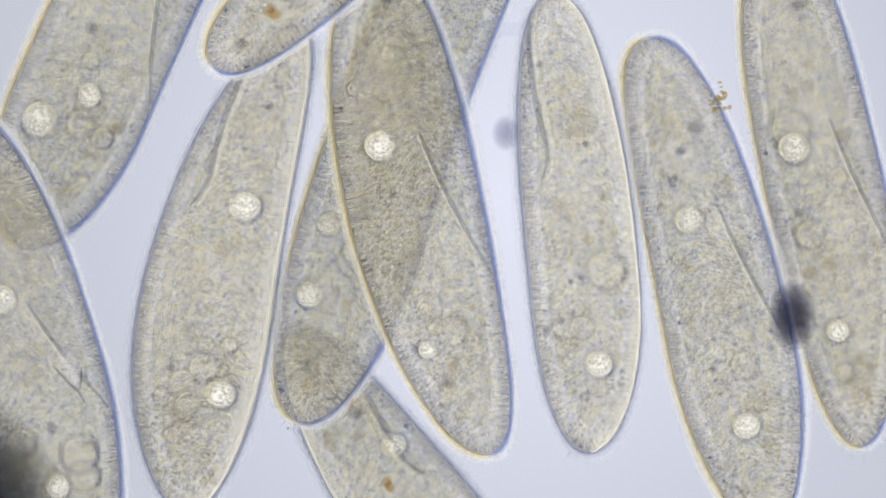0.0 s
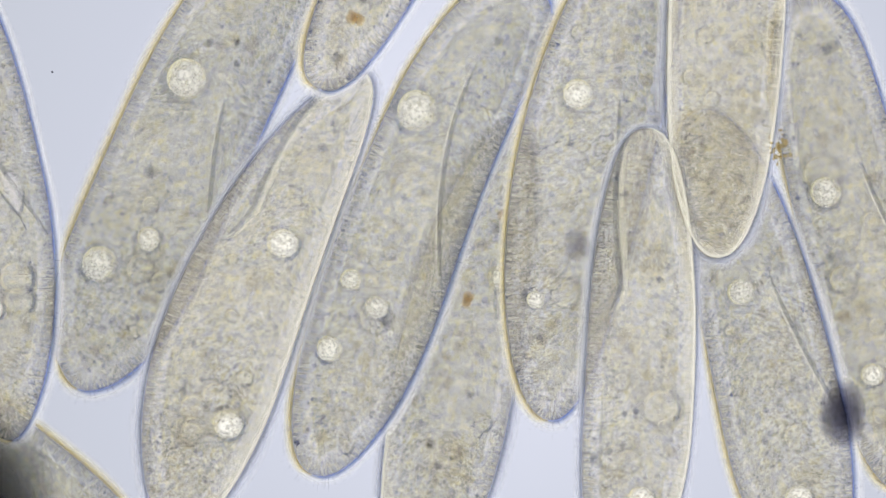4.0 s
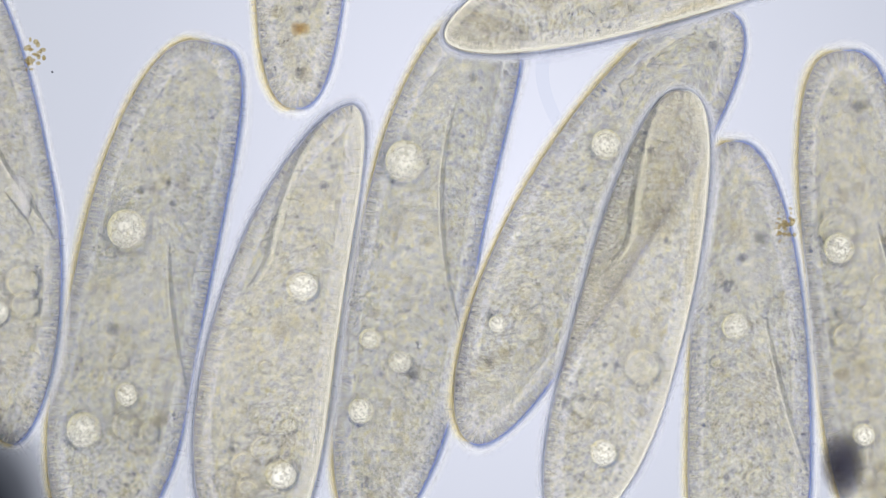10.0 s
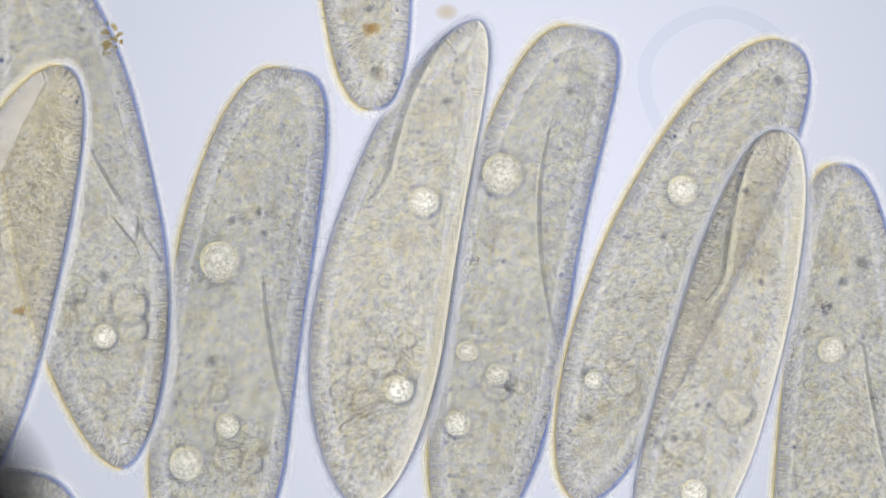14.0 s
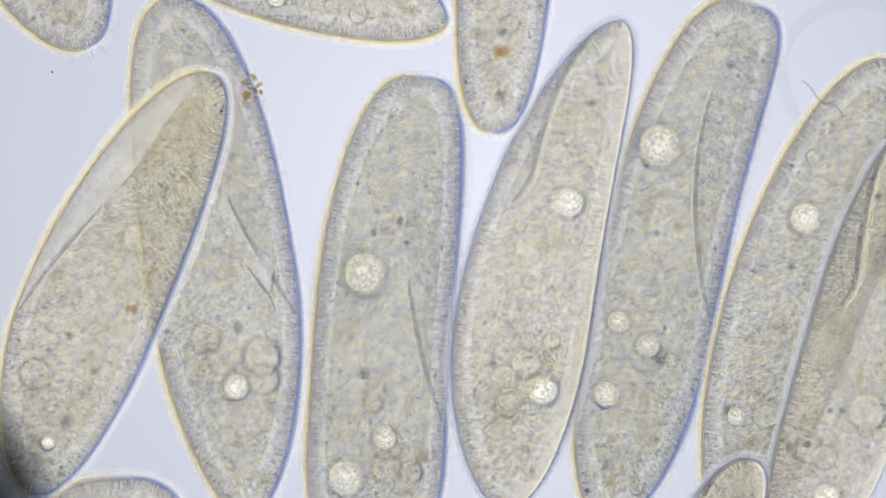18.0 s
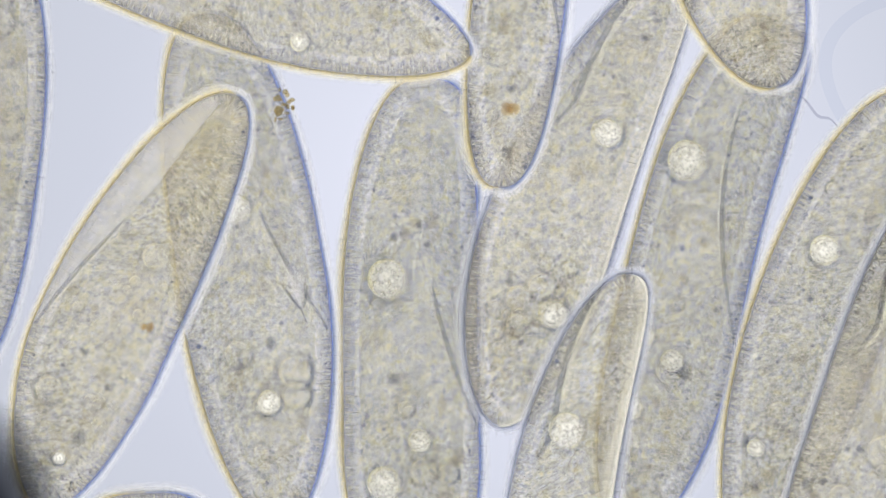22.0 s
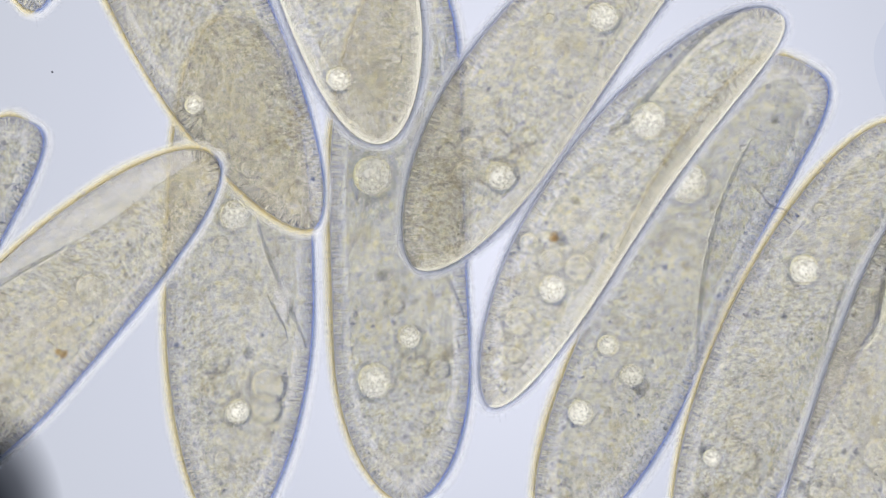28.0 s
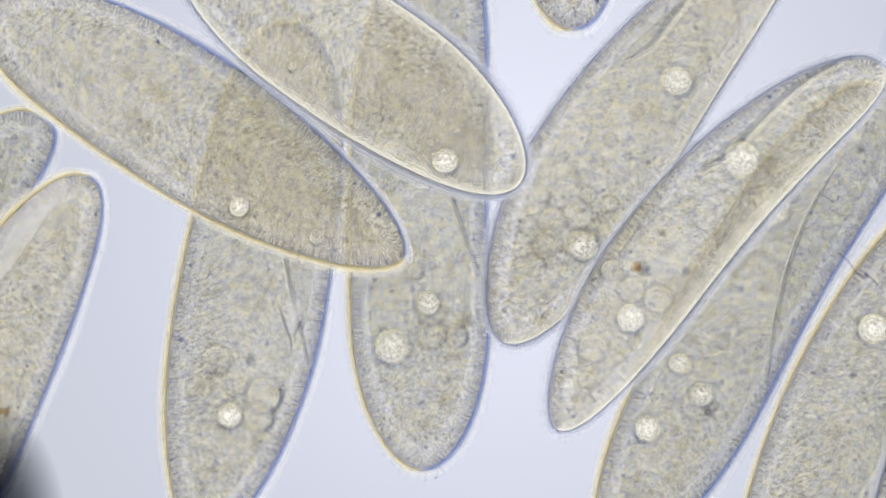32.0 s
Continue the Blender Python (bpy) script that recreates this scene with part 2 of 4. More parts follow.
    bmesh.ops.create_uvsphere(bm, u_segments=seg, v_segments=rings, radius=1.0,
                              matrix=Matrix.Translation((x, y, z)) @ Matrix.Diagonal((rx, ry, rz, 1)))


def torus(bm, x, y, z, r, tube, seg=24):
    rings = []
    for i in range(seg):
        a = 2 * math.pi * i / seg
        c, s = math.cos(a), math.sin(a)
        rings.append([bm.verts.new((x + (r + tube * u) * c, y + (r + tube * u) * s, z + tube * v))
                      for u, v in ((1, 0), (0, 1), (-1, 0), (0, -1))])
    for i in range(seg):
        a, b = rings[i], rings[(i + 1) % seg]
        for k in range(4):
            bm.faces.new((a[k], b[k], b[(k + 1) % 4], a[(k + 1) % 4]))


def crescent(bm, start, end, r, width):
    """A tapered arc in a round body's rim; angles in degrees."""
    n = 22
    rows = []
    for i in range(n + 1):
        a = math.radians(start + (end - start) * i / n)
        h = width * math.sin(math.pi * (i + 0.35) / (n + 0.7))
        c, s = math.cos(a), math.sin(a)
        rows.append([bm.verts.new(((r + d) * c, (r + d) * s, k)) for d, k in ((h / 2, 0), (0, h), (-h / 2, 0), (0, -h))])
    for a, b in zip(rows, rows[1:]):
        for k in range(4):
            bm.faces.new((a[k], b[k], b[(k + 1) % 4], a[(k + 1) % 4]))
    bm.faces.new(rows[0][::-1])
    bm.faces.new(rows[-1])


def unit_piece(name, mat, key, make, parent, label=""):
    """A piece of a round body of radius one, on one mesh for all bodies."""
    if key not in UNIT:
        bm = bmesh.new()
        make(bm)
        UNIT[key] = bpy.data.meshes.new(name)
        bm.to_mesh(UNIT[key])
        bm.free()
        UNIT[key].materials.append(mat)
    ob = new(name, UNIT[key])
    ob.parent = parent
    return tagged(ob, label=label)


def vacuole(name, x, y, z, r, rng, cell, bright, label):
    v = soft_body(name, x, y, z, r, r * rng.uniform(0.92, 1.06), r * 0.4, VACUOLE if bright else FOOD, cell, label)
    v.rotation_euler = (0, 0, rng.uniform(-0.5, 0.5))
    soft_body("halo", 0, 0, 0, 1.4, 1.4, 0.5, HALO if bright else FOOD_RIM, v, "soft bluish-grey halo")
    unit_piece("membrane", MEMBRANE, "ring", lambda bm: torus(bm, 0, 0, 0.3, 1.0, 0.05, 32), v)
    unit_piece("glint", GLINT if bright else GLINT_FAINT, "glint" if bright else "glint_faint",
               lambda bm: crescent(bm, 55, 235, 0.88, 0.24), v, "yellowish glint painted on one side")
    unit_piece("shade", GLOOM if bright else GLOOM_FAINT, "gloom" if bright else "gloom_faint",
               lambda bm: crescent(bm, 225, 395, 1.08, 0.22), v, "dark bluish shade painted on the opposite side")
    return v


class Shape:
    """The outline of one cell along y, front end up; lengths in metres."""

    def __init__(self, length, width, bend, sway, hp, tp, mid, wobble):
        self.length, self.half, self.bend, self.sway = length, width / 2, bend, sway
        self.hp, self.tp, self.mid, self.wobble = hp, tp, mid, wobble

    def half_at(self, s):
        m = self.mid
        u, p = ((m - s) / m, self.hp) if s < m else ((s - m) / (1 - m), self.tp)
        w = max(0.0, 1 - min(1.0, abs(u)) ** p) ** (1 / p)
        return self.half * w * (1 + 0.010 * math.sin(9 * s + self.wobble))

    def spine(self, s):
        return self.bend * 4 * s * (1 - s) + self.sway * math.sin(2 * math.pi * s), self.length * (0.5 - s)

    def outline(self, n=90):
        """Points round the cell with their outward normals."""
        pts = []
        for side in (1, -1):
            for i in range(n):
                k = i if side > 0 else n - i
                s = 0.5 - 0.5 * math.cos(math.pi * k / n)
                x, y = self.spine(s)
                pts.append(Vector((x + side * self.half_at(s), y)))
        out = []
        for i, p in enumerate(pts):
            d = pts[(i + 1) % len(pts)] - pts[i - 1]
            d.normalize()
            out.append((p, Vector((-d.y, d.x))))
        return out


def loft(shape, inset=0.0, flat=0.62, rings=44, seg=20):
    bm = bmesh.new()
    rows = []
    for i in range(1, rings):
        s = 0.5 - 0.5 * math.cos(math.pi * i / rings)
        x, y = shape.spine(s)
        w = max(0.0004, shape.half_at(s) - inset)
        y *= 1 - 2 * inset / shape.length
        rows.append([bm.verts.new((x + w * math.cos(2 * math.pi * k / seg), y, flat * w * math.sin(2 * math.pi * k / seg)))
                     for k in range(seg)])
    for a, b in zip(rows, rows[1:]):
        for k in range(seg):
            bm.faces.new((a[k], a[(k + 1) % seg], b[(k + 1) % seg], b[k]))
    for row, s in ((rows[0], 0.0), (rows[-1], 1.0)):
        x, y = shape.spine(s)
        tip = bm.verts.new((x, y * (1 - 2 * inset / shape.length), 0))
        for k in range(seg):
            bm.faces.new((row[k], tip, row[(k + 1) % seg]))
    bmesh.ops.recalc_face_normals(bm, faces=bm.faces)
    return bm


def band(shape, d0, d1, thick, side=0, taper=False):
    """A band that follows the outline between two distances from it, all round or on one flank."""
    bm = bmesh.new()
    uv = bm.loops.layers.uv.new("across")
    pts = shape.outline()
    rows = []
    for i, (p, n) in enumerate(pts):
        f = 1 + 0.16 * math.sin(i * 0.11 + shape.wobble) + 0.08 * math.sin(i * 0.37 + 2 * shape.wobble)
        if taper:
            f *= min(1.0, 0.04 + 2.2 * max(0.0, n.x * side))
        a, b = d0 * f, d1 * f
        rows.append([bm.verts.new((p.x + n.x * d, p.y + n.y * d, h)) for d, h in
                     ((a, 0), ((a + b) / 2, thick), (b, 0), ((a + b) / 2, -thick))])
    for i in range(len(rows)):
        k = (i + 1) % len(rows)
        if side and (pts[i][1].x + pts[k][1].x) * side <= 0:
            continue
        a, b = rows[i], rows[k]
        for q in range(4):
            face = bm.faces.new((a[q], b[q], b[(q + 1) % 4], a[(q + 1) % 4]))
            for loop, v in zip(face.loops, (q, q, q + 1, q + 1)):
                loop[uv].uv = ((0.0, 0.5, 1.0, 0.5)[v % 4], 0.5)
    bmesh.ops.delete(bm, geom=[v for v in bm.verts if not v.link_faces], context="VERTS")
    return bm


def hairs(shape, rng, step, length, width, inner=0.0, lean=0.35, jitter=0.8, phase=0.0, tuft=0.0):
    """Fine tapered hairs standing out from the outline."""
    verts, faces = [], []
    pts = shape.outline(160)
    ahead = phase * step
    for i, (p, n) in enumerate(pts):
        q = pts[(i + 1) % len(pts)][0]
        far = (q - p).length
        while ahead < far:
            o = p + (q - p) * (ahead / far)
            ahead += step * rng.uniform(1 - jitter, 1 + jitter)
            d = Vector((n.x, n.y)) + Vector((-n.y, n.x)) * rng.uniform(-lean, lean)
            d.normalize()
            side = Vector((-d.y, d.x)) * width * rng.uniform(0.6, 1.2)
            tip = o + d * (length * rng.uniform(0.55, 1.15) * (1 + tuft * max(0.0, -p.y / shape.length - 0.44) / 0.06))
            o = o - d * inner
            z = rng.uniform(-0.004, 0.004)
            j = len(verts)
            verts += [(o.x - side.x, o.y - side.y, z), (o.x + side.x, o.y + side.y, z), (o.x, o.y, z + width), (tip.x, tip.y, z)]
            faces += [(j, j + 1, j + 3), (j + 1, j + 2, j + 3), (j + 2, j, j + 3)]
        ahead -= far
    mesh = bpy.data.meshes.new("hairs")
    mesh.from_pydata(verts, [], faces)
    bm = bmesh.new()
    bm.from_mesh(mesh)
    bpy.data.meshes.remove(mesh)
    return bm


def specks(shape, rng, count, r0, r1, depth, top=False):
    """Small eight-sided grains spread through the cell."""
    verts, faces = [], []
    for _ in range(count):
        s = 0.96 - 0.9 * rng.random() ** 1.35
        x, y = shape.spine(s)
        w = shape.half_at(s)
        f = rng.uniform(-0.92, 0.92)
        x += f * w
        z = 0.62 * w * math.sqrt(1 - f * f) if top else rng.uniform(-depth, depth) * w
        r = rng.uniform(r0, r1)
        rx, ry = r * rng.uniform(0.7, 1.3), r * rng.uniform(0.7, 1.3)
        j = len(verts)
        verts += [(x + rx, y, z), (x, y + ry, z), (x - rx, y, z), (x, y - ry, z), (x, y, z + r), (x, y, z - r)]
        for k in range(4):
            faces += [(j + k, j + (k + 1) % 4, j + 4), (j + (k + 1) % 4, j + k, j + 5)]
    mesh = bpy.data.meshes.new("specks")
    mesh.from_pydata(verts, [], faces)
    bm = bmesh.new()
    bm.from_mesh(mesh)
    bpy.data.meshes.remove(mesh)
    return bm


def strokes(shape, rng, count, length, width, inner):
    """Short tapered fibres on the cell's upper side, pointing outwards and a little back, densest along its flanks."""
    verts, faces = [], []
    for _ in range(count):
        s = 0.02 + 0.96 * rng.random()
        f = rng.choice((-1, 1)) * (1 - inner * rng.random() ** 1.5) * 0.98
        x, y = shape.spine(s)
        w = shape.half_at(s)
        d = Vector((math.copysign(1, f), rng.gauss(-0.35, 0.3) + 1.6 * max(0.0, 0.12 - s) / 0.12 - 1.6 * max(0.0, s - 0.9) / 0.1))
        d.normalize()
        o = Vector((x + f * w, y))
        k = length * rng.uniform(0.5, 1.3)
        tip = o - d * k
        side = Vector((-d.y, d.x)) * width * rng.uniform(0.6, 1.3)
        mid = o - d * k * 0.4
        z = 0.62 * w * math.sqrt(max(0.0, 1 - f * f)) + 0.0005
        j = len(verts)
        verts += [(o.x, o.y, z), (mid.x + side.x, mid.y + side.y, z), (tip.x, tip.y, z + width), (mid.x - side.x, mid.y - side.y, z), (mid.x, mid.y, z + 1.5 * width)]
        faces += [(j, j + 1, j + 4), (j + 1, j + 2, j + 4), (j + 2, j + 3, j + 4), (j + 3, j, j + 4)]
    mesh = bpy.data.meshes.new("strokes")
    mesh.from_pydata(verts, [], faces)
    bm = bmesh.new()
    bm.from_mesh(mesh)
    bpy.data.meshes.remove(mesh)
    return bm


def ribbon(points, width, thick):
    """A tapered strand through the given points."""
    bm = bmesh.new()
    rows = []
    n = len(points)
    for i, p in enumerate(points):
        d = (points[min(i + 1, n - 1)] - points[max(i - 1, 0)]).normalized()
        side = Vector((-d.y, d.x, 0))
        f = 0.25 + 0.75 * math.sin(math.pi * (i + 0.5) / n)
        rows.append([bm.verts.new(p + v) for v in (side * width * f, Vector((0, 0, thick * f)), -side * width * f, Vector((0, 0, -thick * f)))])
    for a, b in zip(rows, rows[1:]):
        for k in range(4):
            bm.faces.new((a[k], a[(k + 1) % 4], b[(k + 1) % 4], b[k]))
    bm.faces.new(rows[0])
    bm.faces.new(rows[-1][::-1])
    return bm


def lift(a, w):
    """How high the upper skin is over the cell's middle, at a sideways distance."""
    return 0.62 * w * math.sqrt(max(0.02, 1 - (a / w) ** 2)) if w else 0.0


def gullet(x, y, z, r, cell):
    """The pale funnel at the end of the mouth groove, with its dark lips."""
    bm = bmesh.new()
    rows, near, far = [], [], []
    for i in range(15):
        s = i / 14
        w = 1.0 * r * (1 - s) ** 0.8 * min(1.0, 0.3 + 2.6 * s) + 0.02 * r
        c, h = x + 0.35 * r * s, y + r * (1.25 - 2.5 * s)
        rows.append([bm.verts.new(p) for p in ((c - w, h, z), (c, h, z + 0.12 * w), (c + w, h, z), (c, h, z - 0.12 * w))])
        if s > 0.25:
            near.append(Vector((c - w, h, z + 0.0008)))
        if s > 0.45:
            far.append(Vector((c + w + 0.12 * r, h, z + 0.0008)))
    for a, b in zip(rows, rows[1:]):
        for k in range(4):
            bm.faces.new((a[k], a[(k + 1) % 4], b[(k + 1) % 4], b[k]))
    bm.faces.new(rows[0])
    bm.faces.new(rows[-1][::-1])
    end = near[-1]
    near += [end + Vector((0.10 * r * q, -0.35 * r * q, 0)) for q in (1, 2, 3)]
    part("gullet", bm, POCKET, cell, "pale funnel of the mouth")
    part("gullet_lip", ribbon(near, 0.075 * r, 0.05 * r), GULLET_EDGE, cell, "dark lip of the mouth funnel")
    part("gullet_lip", ribbon(far, 0.07 * r, 0.05 * r), GULLET_EDGE, cell, "dark lip of the mouth funnel")


COUNT = [0]


def paramecium(form, z, style, groove, marks, label, fold=(0.15, 0.66, 0.34)):
    COUNT[0] += 1
    clear, style = style == 2, style == 1
    rng = random.Random(COUNT[0])
    u = (1.842 - z) * math.tan(radians(5)) / 784
    length, width, bend, sway, hp, tp, mid = form
    shape = Shape(length * u, width * u, bend * u, sway * u, hp, tp, mid, rng.uniform(0, 6))
    cell = new("paramecium")
    tagged(cell, label, "paramecium", "paramecia on the slide")
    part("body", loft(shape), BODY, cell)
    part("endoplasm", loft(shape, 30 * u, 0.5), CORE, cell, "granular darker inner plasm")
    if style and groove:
        rim = part("pellicle", band(shape, -1 * u, -30 * u, 3 * u, -groove, True), BRIGHT, cell, "bright yellowish rim light painted inside the edge")
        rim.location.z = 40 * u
        rim = part("pellicle", band(shape, -1 * u, -11 * u, 2 * u, -groove, True), RIM_LINE, cell, "thin white rim light painted at the edge")
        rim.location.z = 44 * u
        part("pellicle", band(shape, 0, -24 * u, 3 * u, groove), EDGE, cell, "greyish edge shade painted inside the rim")
        part("pellicle_line", band(shape, 0, 18 * u, 2 * u), SHADE, cell, "dark bluish edge shade painted outside the rim")
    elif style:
        rim = part("pellicle", band(shape, -1 * u, -24 * u, 3 * u), BRIGHT, cell, "bright yellowish rim light painted inside the edge")
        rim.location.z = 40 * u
        rim = part("pellicle", band(shape, -1 * u, -10 * u, 2 * u), RIM_LINE, cell, "thin white rim light painted at the edge")
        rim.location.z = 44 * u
        part("pellicle_line", band(shape, 0, 20 * u, 2 * u), SHADE, cell, "dark bluish edge shade painted outside the rim")
    else:
        part("pellicle", band(shape, 0, -31 * u, 3 * u, -1), EDGE, cell, "greyish edge shade painted inside the rim")
        part("pellicle", band(shape, 0, -27 * u, 3 * u, 1), SHADE, cell, "bluish-grey edge shade painted inside the rim")
        part("pellicle_line", band(shape, -1.0 * u, 13 * u, 2.4 * u, -1, True), LINE_WARM, cell, "thin golden lens fringe painted along one flank")
        part("pellicle_line", band(shape, -2.5 * u, 10.0 * u, 2 * u, 1, True), LINE_COOL, cell, "thin blue lens fringe painted along the other flank")
    part("ciliary_coat", band(shape, 0.5 * u, 20 * u, 2 * u, -1), HALO_WARM, cell, "creamy bright halo painted outside one flank")
    part("ciliary_coat", band(shape, 0.5 * u, 21 * u, 2 * u, 1), HALO_COOL, cell, "bluish-white bright halo painted outside the other flank")
    part("cilia", hairs(shape, rng, 4.0 * u, 17 * u, 0.8 * u, tuft=0.8), CILIA, cell, "fine whitish cilia", "stuff")
    part("pale_rod", hairs(shape, rng, 6.2 * u, -30 * u, 1.7 * u, 4.0 * u, lean=0.28, jitter=0.6), ROD_PALE, cell, "fine pale rods under the skin", "stuff")
    part("dark_rod", hairs(shape, rng, 6.2 * u, -30 * u, 1.7 * u, 3.0 * u, lean=0.28, jitter=0.6, phase=0.5), ROD_DARK, cell, "fine dark rods under the skin", "stuff")
    part("pale_fibre", strokes(shape, rng, 800, 14 * u, 1.6 * u, 0.6), FIBRE_PALE, cell, "short pale fibres across the skin", "stuff")
    part("dark_fibre", strokes(shape, rng, 800, 13 * u, 1.5 * u, 0.6), FIBRE_DARK, cell, "short dark fibres across the skin", "stuff")
    part("dark_spot", specks(shape, rng, 46, 2.6 * u, 6.0 * u, 0.45), GRAIN_SPOT, cell, "scattered dark spots", "stuff")
    part("granule", specks(shape, rng, 300, 1.2 * u, 3.6 * u, 0.5), GRAIN_DARK, cell, "fine dark granules", "stuff")
    part("pale_granule", specks(shape, rng, 420, 1.4 * u, 3.6 * u, 0.55, True), GRAIN_PALE, cell, "fine pale granules", "stuff")
    for x, y, r, what in marks:
        x, y, r = x * u, y * u, r * u
        k = min(0.97, max(0.03, 0.5 - y / shape.length))
        w = max(0.002, shape.half_at(k))
        top = 0.62 * w * math.sqrt(max(0.05, 1 - min(1.0, abs(x - shape.spine(k)[0]) / w) ** 2))
        if what == "v":
            vacuole("contractile_vacuole", x, y, top - r * 0.2, r, rng, cell, True, "round bright clear vacuole")
            continue
        if what == "g":
            gullet(x, y, top, r, cell)
            continue
        if what in "do":
            for _ in range(2):
                soft_body("crystal" if what == "d" else "eye_spot", x + rng.gauss(0, r * 0.3), y + rng.gauss(0, r * 0.3), top - r * 0.2,
                          r * rng.uniform(0.7, 1.4), r * rng.uniform(0.7, 1.4), r * 0.3, CRYSTAL if what == "d" else ORANGE, cell,
                          "dark blurred crystal" if what == "d" else "orange-brown spot")
            continue
        if what == "f":
            vacuole("food_vacuole", x, y, top - r * 0.45, r, rng, cell, False, "round greyish food vacuole")
        elif what == "n":
            bm = bmesh.new()
            blob(bm, x, y, 0, r * 1.6, r * 3, r, 16, 8)
            part("fold", bm, NUCLEUS, cell, "faint grey inner fold")
    for _ in range(9):
        k = rng.uniform(0.15, 0.92)
        w = shape.half_at(k)
        x, y = shape.spine(k)
        soft_body("plasm_patch", x + rng.uniform(-0.55, 0.55) * w, y, 0.3 * w, rng.uniform(14, 40) * u, rng.uniform(18, 60) * u, 0.1 * w, PATCH, cell,
                  "soft yellowish clouding in the plasm")
    for i in range(28):
        k = 0.93 - 0.75 * rng.random() ** 1.5
        w = shape.half_at(k)
        x, y = shape.spine(k)
        dark = i < 15
        soft_body("plasm_lump", x + rng.uniform(-0.68, 0.68) * w, y, 0.36 * w, rng.uniform(6, 17) * u, rng.uniform(6, 20) * u, 0.06 * w,
                  LUMP if dark else CLEAR_LUMP, cell, "small brownish lump in the plasm" if dark else "small pale lump in the plasm")
    for _ in range(15):
        k = rng.uniform(0.42, 0.93)
        x, y = shape.spine(k)
        r = (4.5 + 11 * rng.random() ** 1.6) * u
        x += rng.uniform(-0.6, 0.6) * shape.half_at(k)
        vacuole("food_vacuole", x, y, 0.5 * shape.half_at(k) - r * 0.3, r, rng, cell, False, "small greyish food vacuole")
    if groove:
        line = []
        bm = bmesh.new()
        rows = []
        for i in range(29):
            if clear:
                k = 0.03 + 0.61 * i / 28
                f = 0.30 + 0.65 * max(0.0, (k - 0.25) / 0.39)
            elif style:
                k = 0.025 + 0.44 * i / 28
                f = 0.30 + 0.62 * max(0.0, 1 - k / 0.42) ** 1.2 + 0.65 * max(0.0, (k - 0.33) / 0.135) ** 1.6
            else:
                k = 0.08 + (fold[1] - 0.08) * i / 28
                f = fold[0] + (0.97 - fold[0]) * (i / 28) ** 2.2
            x, y = shape.spine(k)
            w = shape.half_at(k)
            inner, outer = groove * w * min(f, 0.95), groove * w * 0.97
            if (fold[2] < k and not style) or (style and k < 0.41):
                line.append(Vector((x + inner, y, lift(inner, w) + 0.0006)))
            across = [inner + (outer - inner) * q / 8 for q in range(9)]
            rows.append([bm.verts.new((x + a, y, lift(a, w) + 0.0006)) for a in across] + [bm.verts.new((x + a, y, lift(a, w) - 0.0008)) for a in across[::-1]])
        for a, b in zip(rows, rows[1:]):
            for q in range(18):
                bm.faces.new((a[q], a[(q + 1) % 18], b[(q + 1) % 18], b[q]))
        part("oral_lobe", bm, FLAP if clear else LOBE, cell, "clear pale flank" if clear else "smooth greyish flap beside the mouth groove")
        if style:
            part("ridge", ribbon([p + Vector((-groove * 4 * u, 0, 0)) for p in line], 9.0 * u, 2 * u), RIDGE, cell, "fold running back from the tip, with its bright yellowish gleam painted on")
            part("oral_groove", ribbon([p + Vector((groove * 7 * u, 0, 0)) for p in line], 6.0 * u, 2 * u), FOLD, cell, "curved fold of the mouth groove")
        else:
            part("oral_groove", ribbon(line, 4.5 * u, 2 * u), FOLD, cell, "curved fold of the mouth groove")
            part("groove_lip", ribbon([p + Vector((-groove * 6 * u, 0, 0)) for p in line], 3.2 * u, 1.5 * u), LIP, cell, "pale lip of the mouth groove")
    return cell


CELLS = {}
CELLS["A"] = paramecium((931, 263, 14, -0, 2.36, 1.73, 0.55), 0.056, 0, 1,
    marks=[(66, -184, 29, 'f'), (14, -230, 22, 'v'), (-27, -138, 24, 'f'), (31, -130, 11, 'd'), (3, -234, 18, 'f'), (63, -225, 26, 'f'), (-56, -212, 9, 'd'), (7, 114, 28, 'v'), (84, -37, 30, 'g')],
    label="large pale olive translucent paramecium with brownish debris beside its flank", fold=(0.0, 0.63, 0.38))
CELLS["B"] = paramecium((933, 243, -21, -5, 3.24, 1.90, 0.71), 0.020, 0, 1,
    marks=[(-62, 111, 37, 'v'), (-58, -249, 32, 'v'), (1, -171, 21, 'v'), (10, -224, 24, 'f'), (52, -228, 19, 'f'), (8, -183, 25, 'f'), (-24, -115, 14, 'f'), (-50, -65, 11, 'd'), (-57, 184, 9, 'd'), (6, 172, 8, 'd'), (-12, 206, 8, 'd')],
    label="large olive translucent paramecium with two pale round vacuoles", fold=(0.10, 0.65, 0.38))
CELLS["C"] = paramecium((883, 234, -48, -3, 1.86, 1.89, 0.64), 0.056, 1, -1,
    marks=[(-18, 109, 29, 'v'), (17, -222, 28, 'v'), (-51, -219, 23, 'f'), (-35, -250, 20, 'f'), (-22, -183, 25, 'f'), (-21, 292, 9, 'd'), (-74, -195, 8, 'd'), (13, -136, 14, 'f'), (17, -209, 15, 'f'), (-36, -262, 20, 'f')],
    label="slender translucent paramecium with bright yellowish rim light painted inside the edge and vacuoles")
CELLS["D"] = paramecium((948, 218, -26, -10, 3.58, 2.18, 0.61), 0.020, 0, 1,
    marks=[(-86, 189, 37, 'v'), (-73, -129, 21, 'v'), (-9, -174, 27, 'f'), (-60, -256, 24, 'v'), (-13, -156, 22, 'v'), (-4, 358, 10, 'd'), (14, -169, 9, 'd'), (0, -169, 9, 'd'), (-6, 104, 15, 'n')],
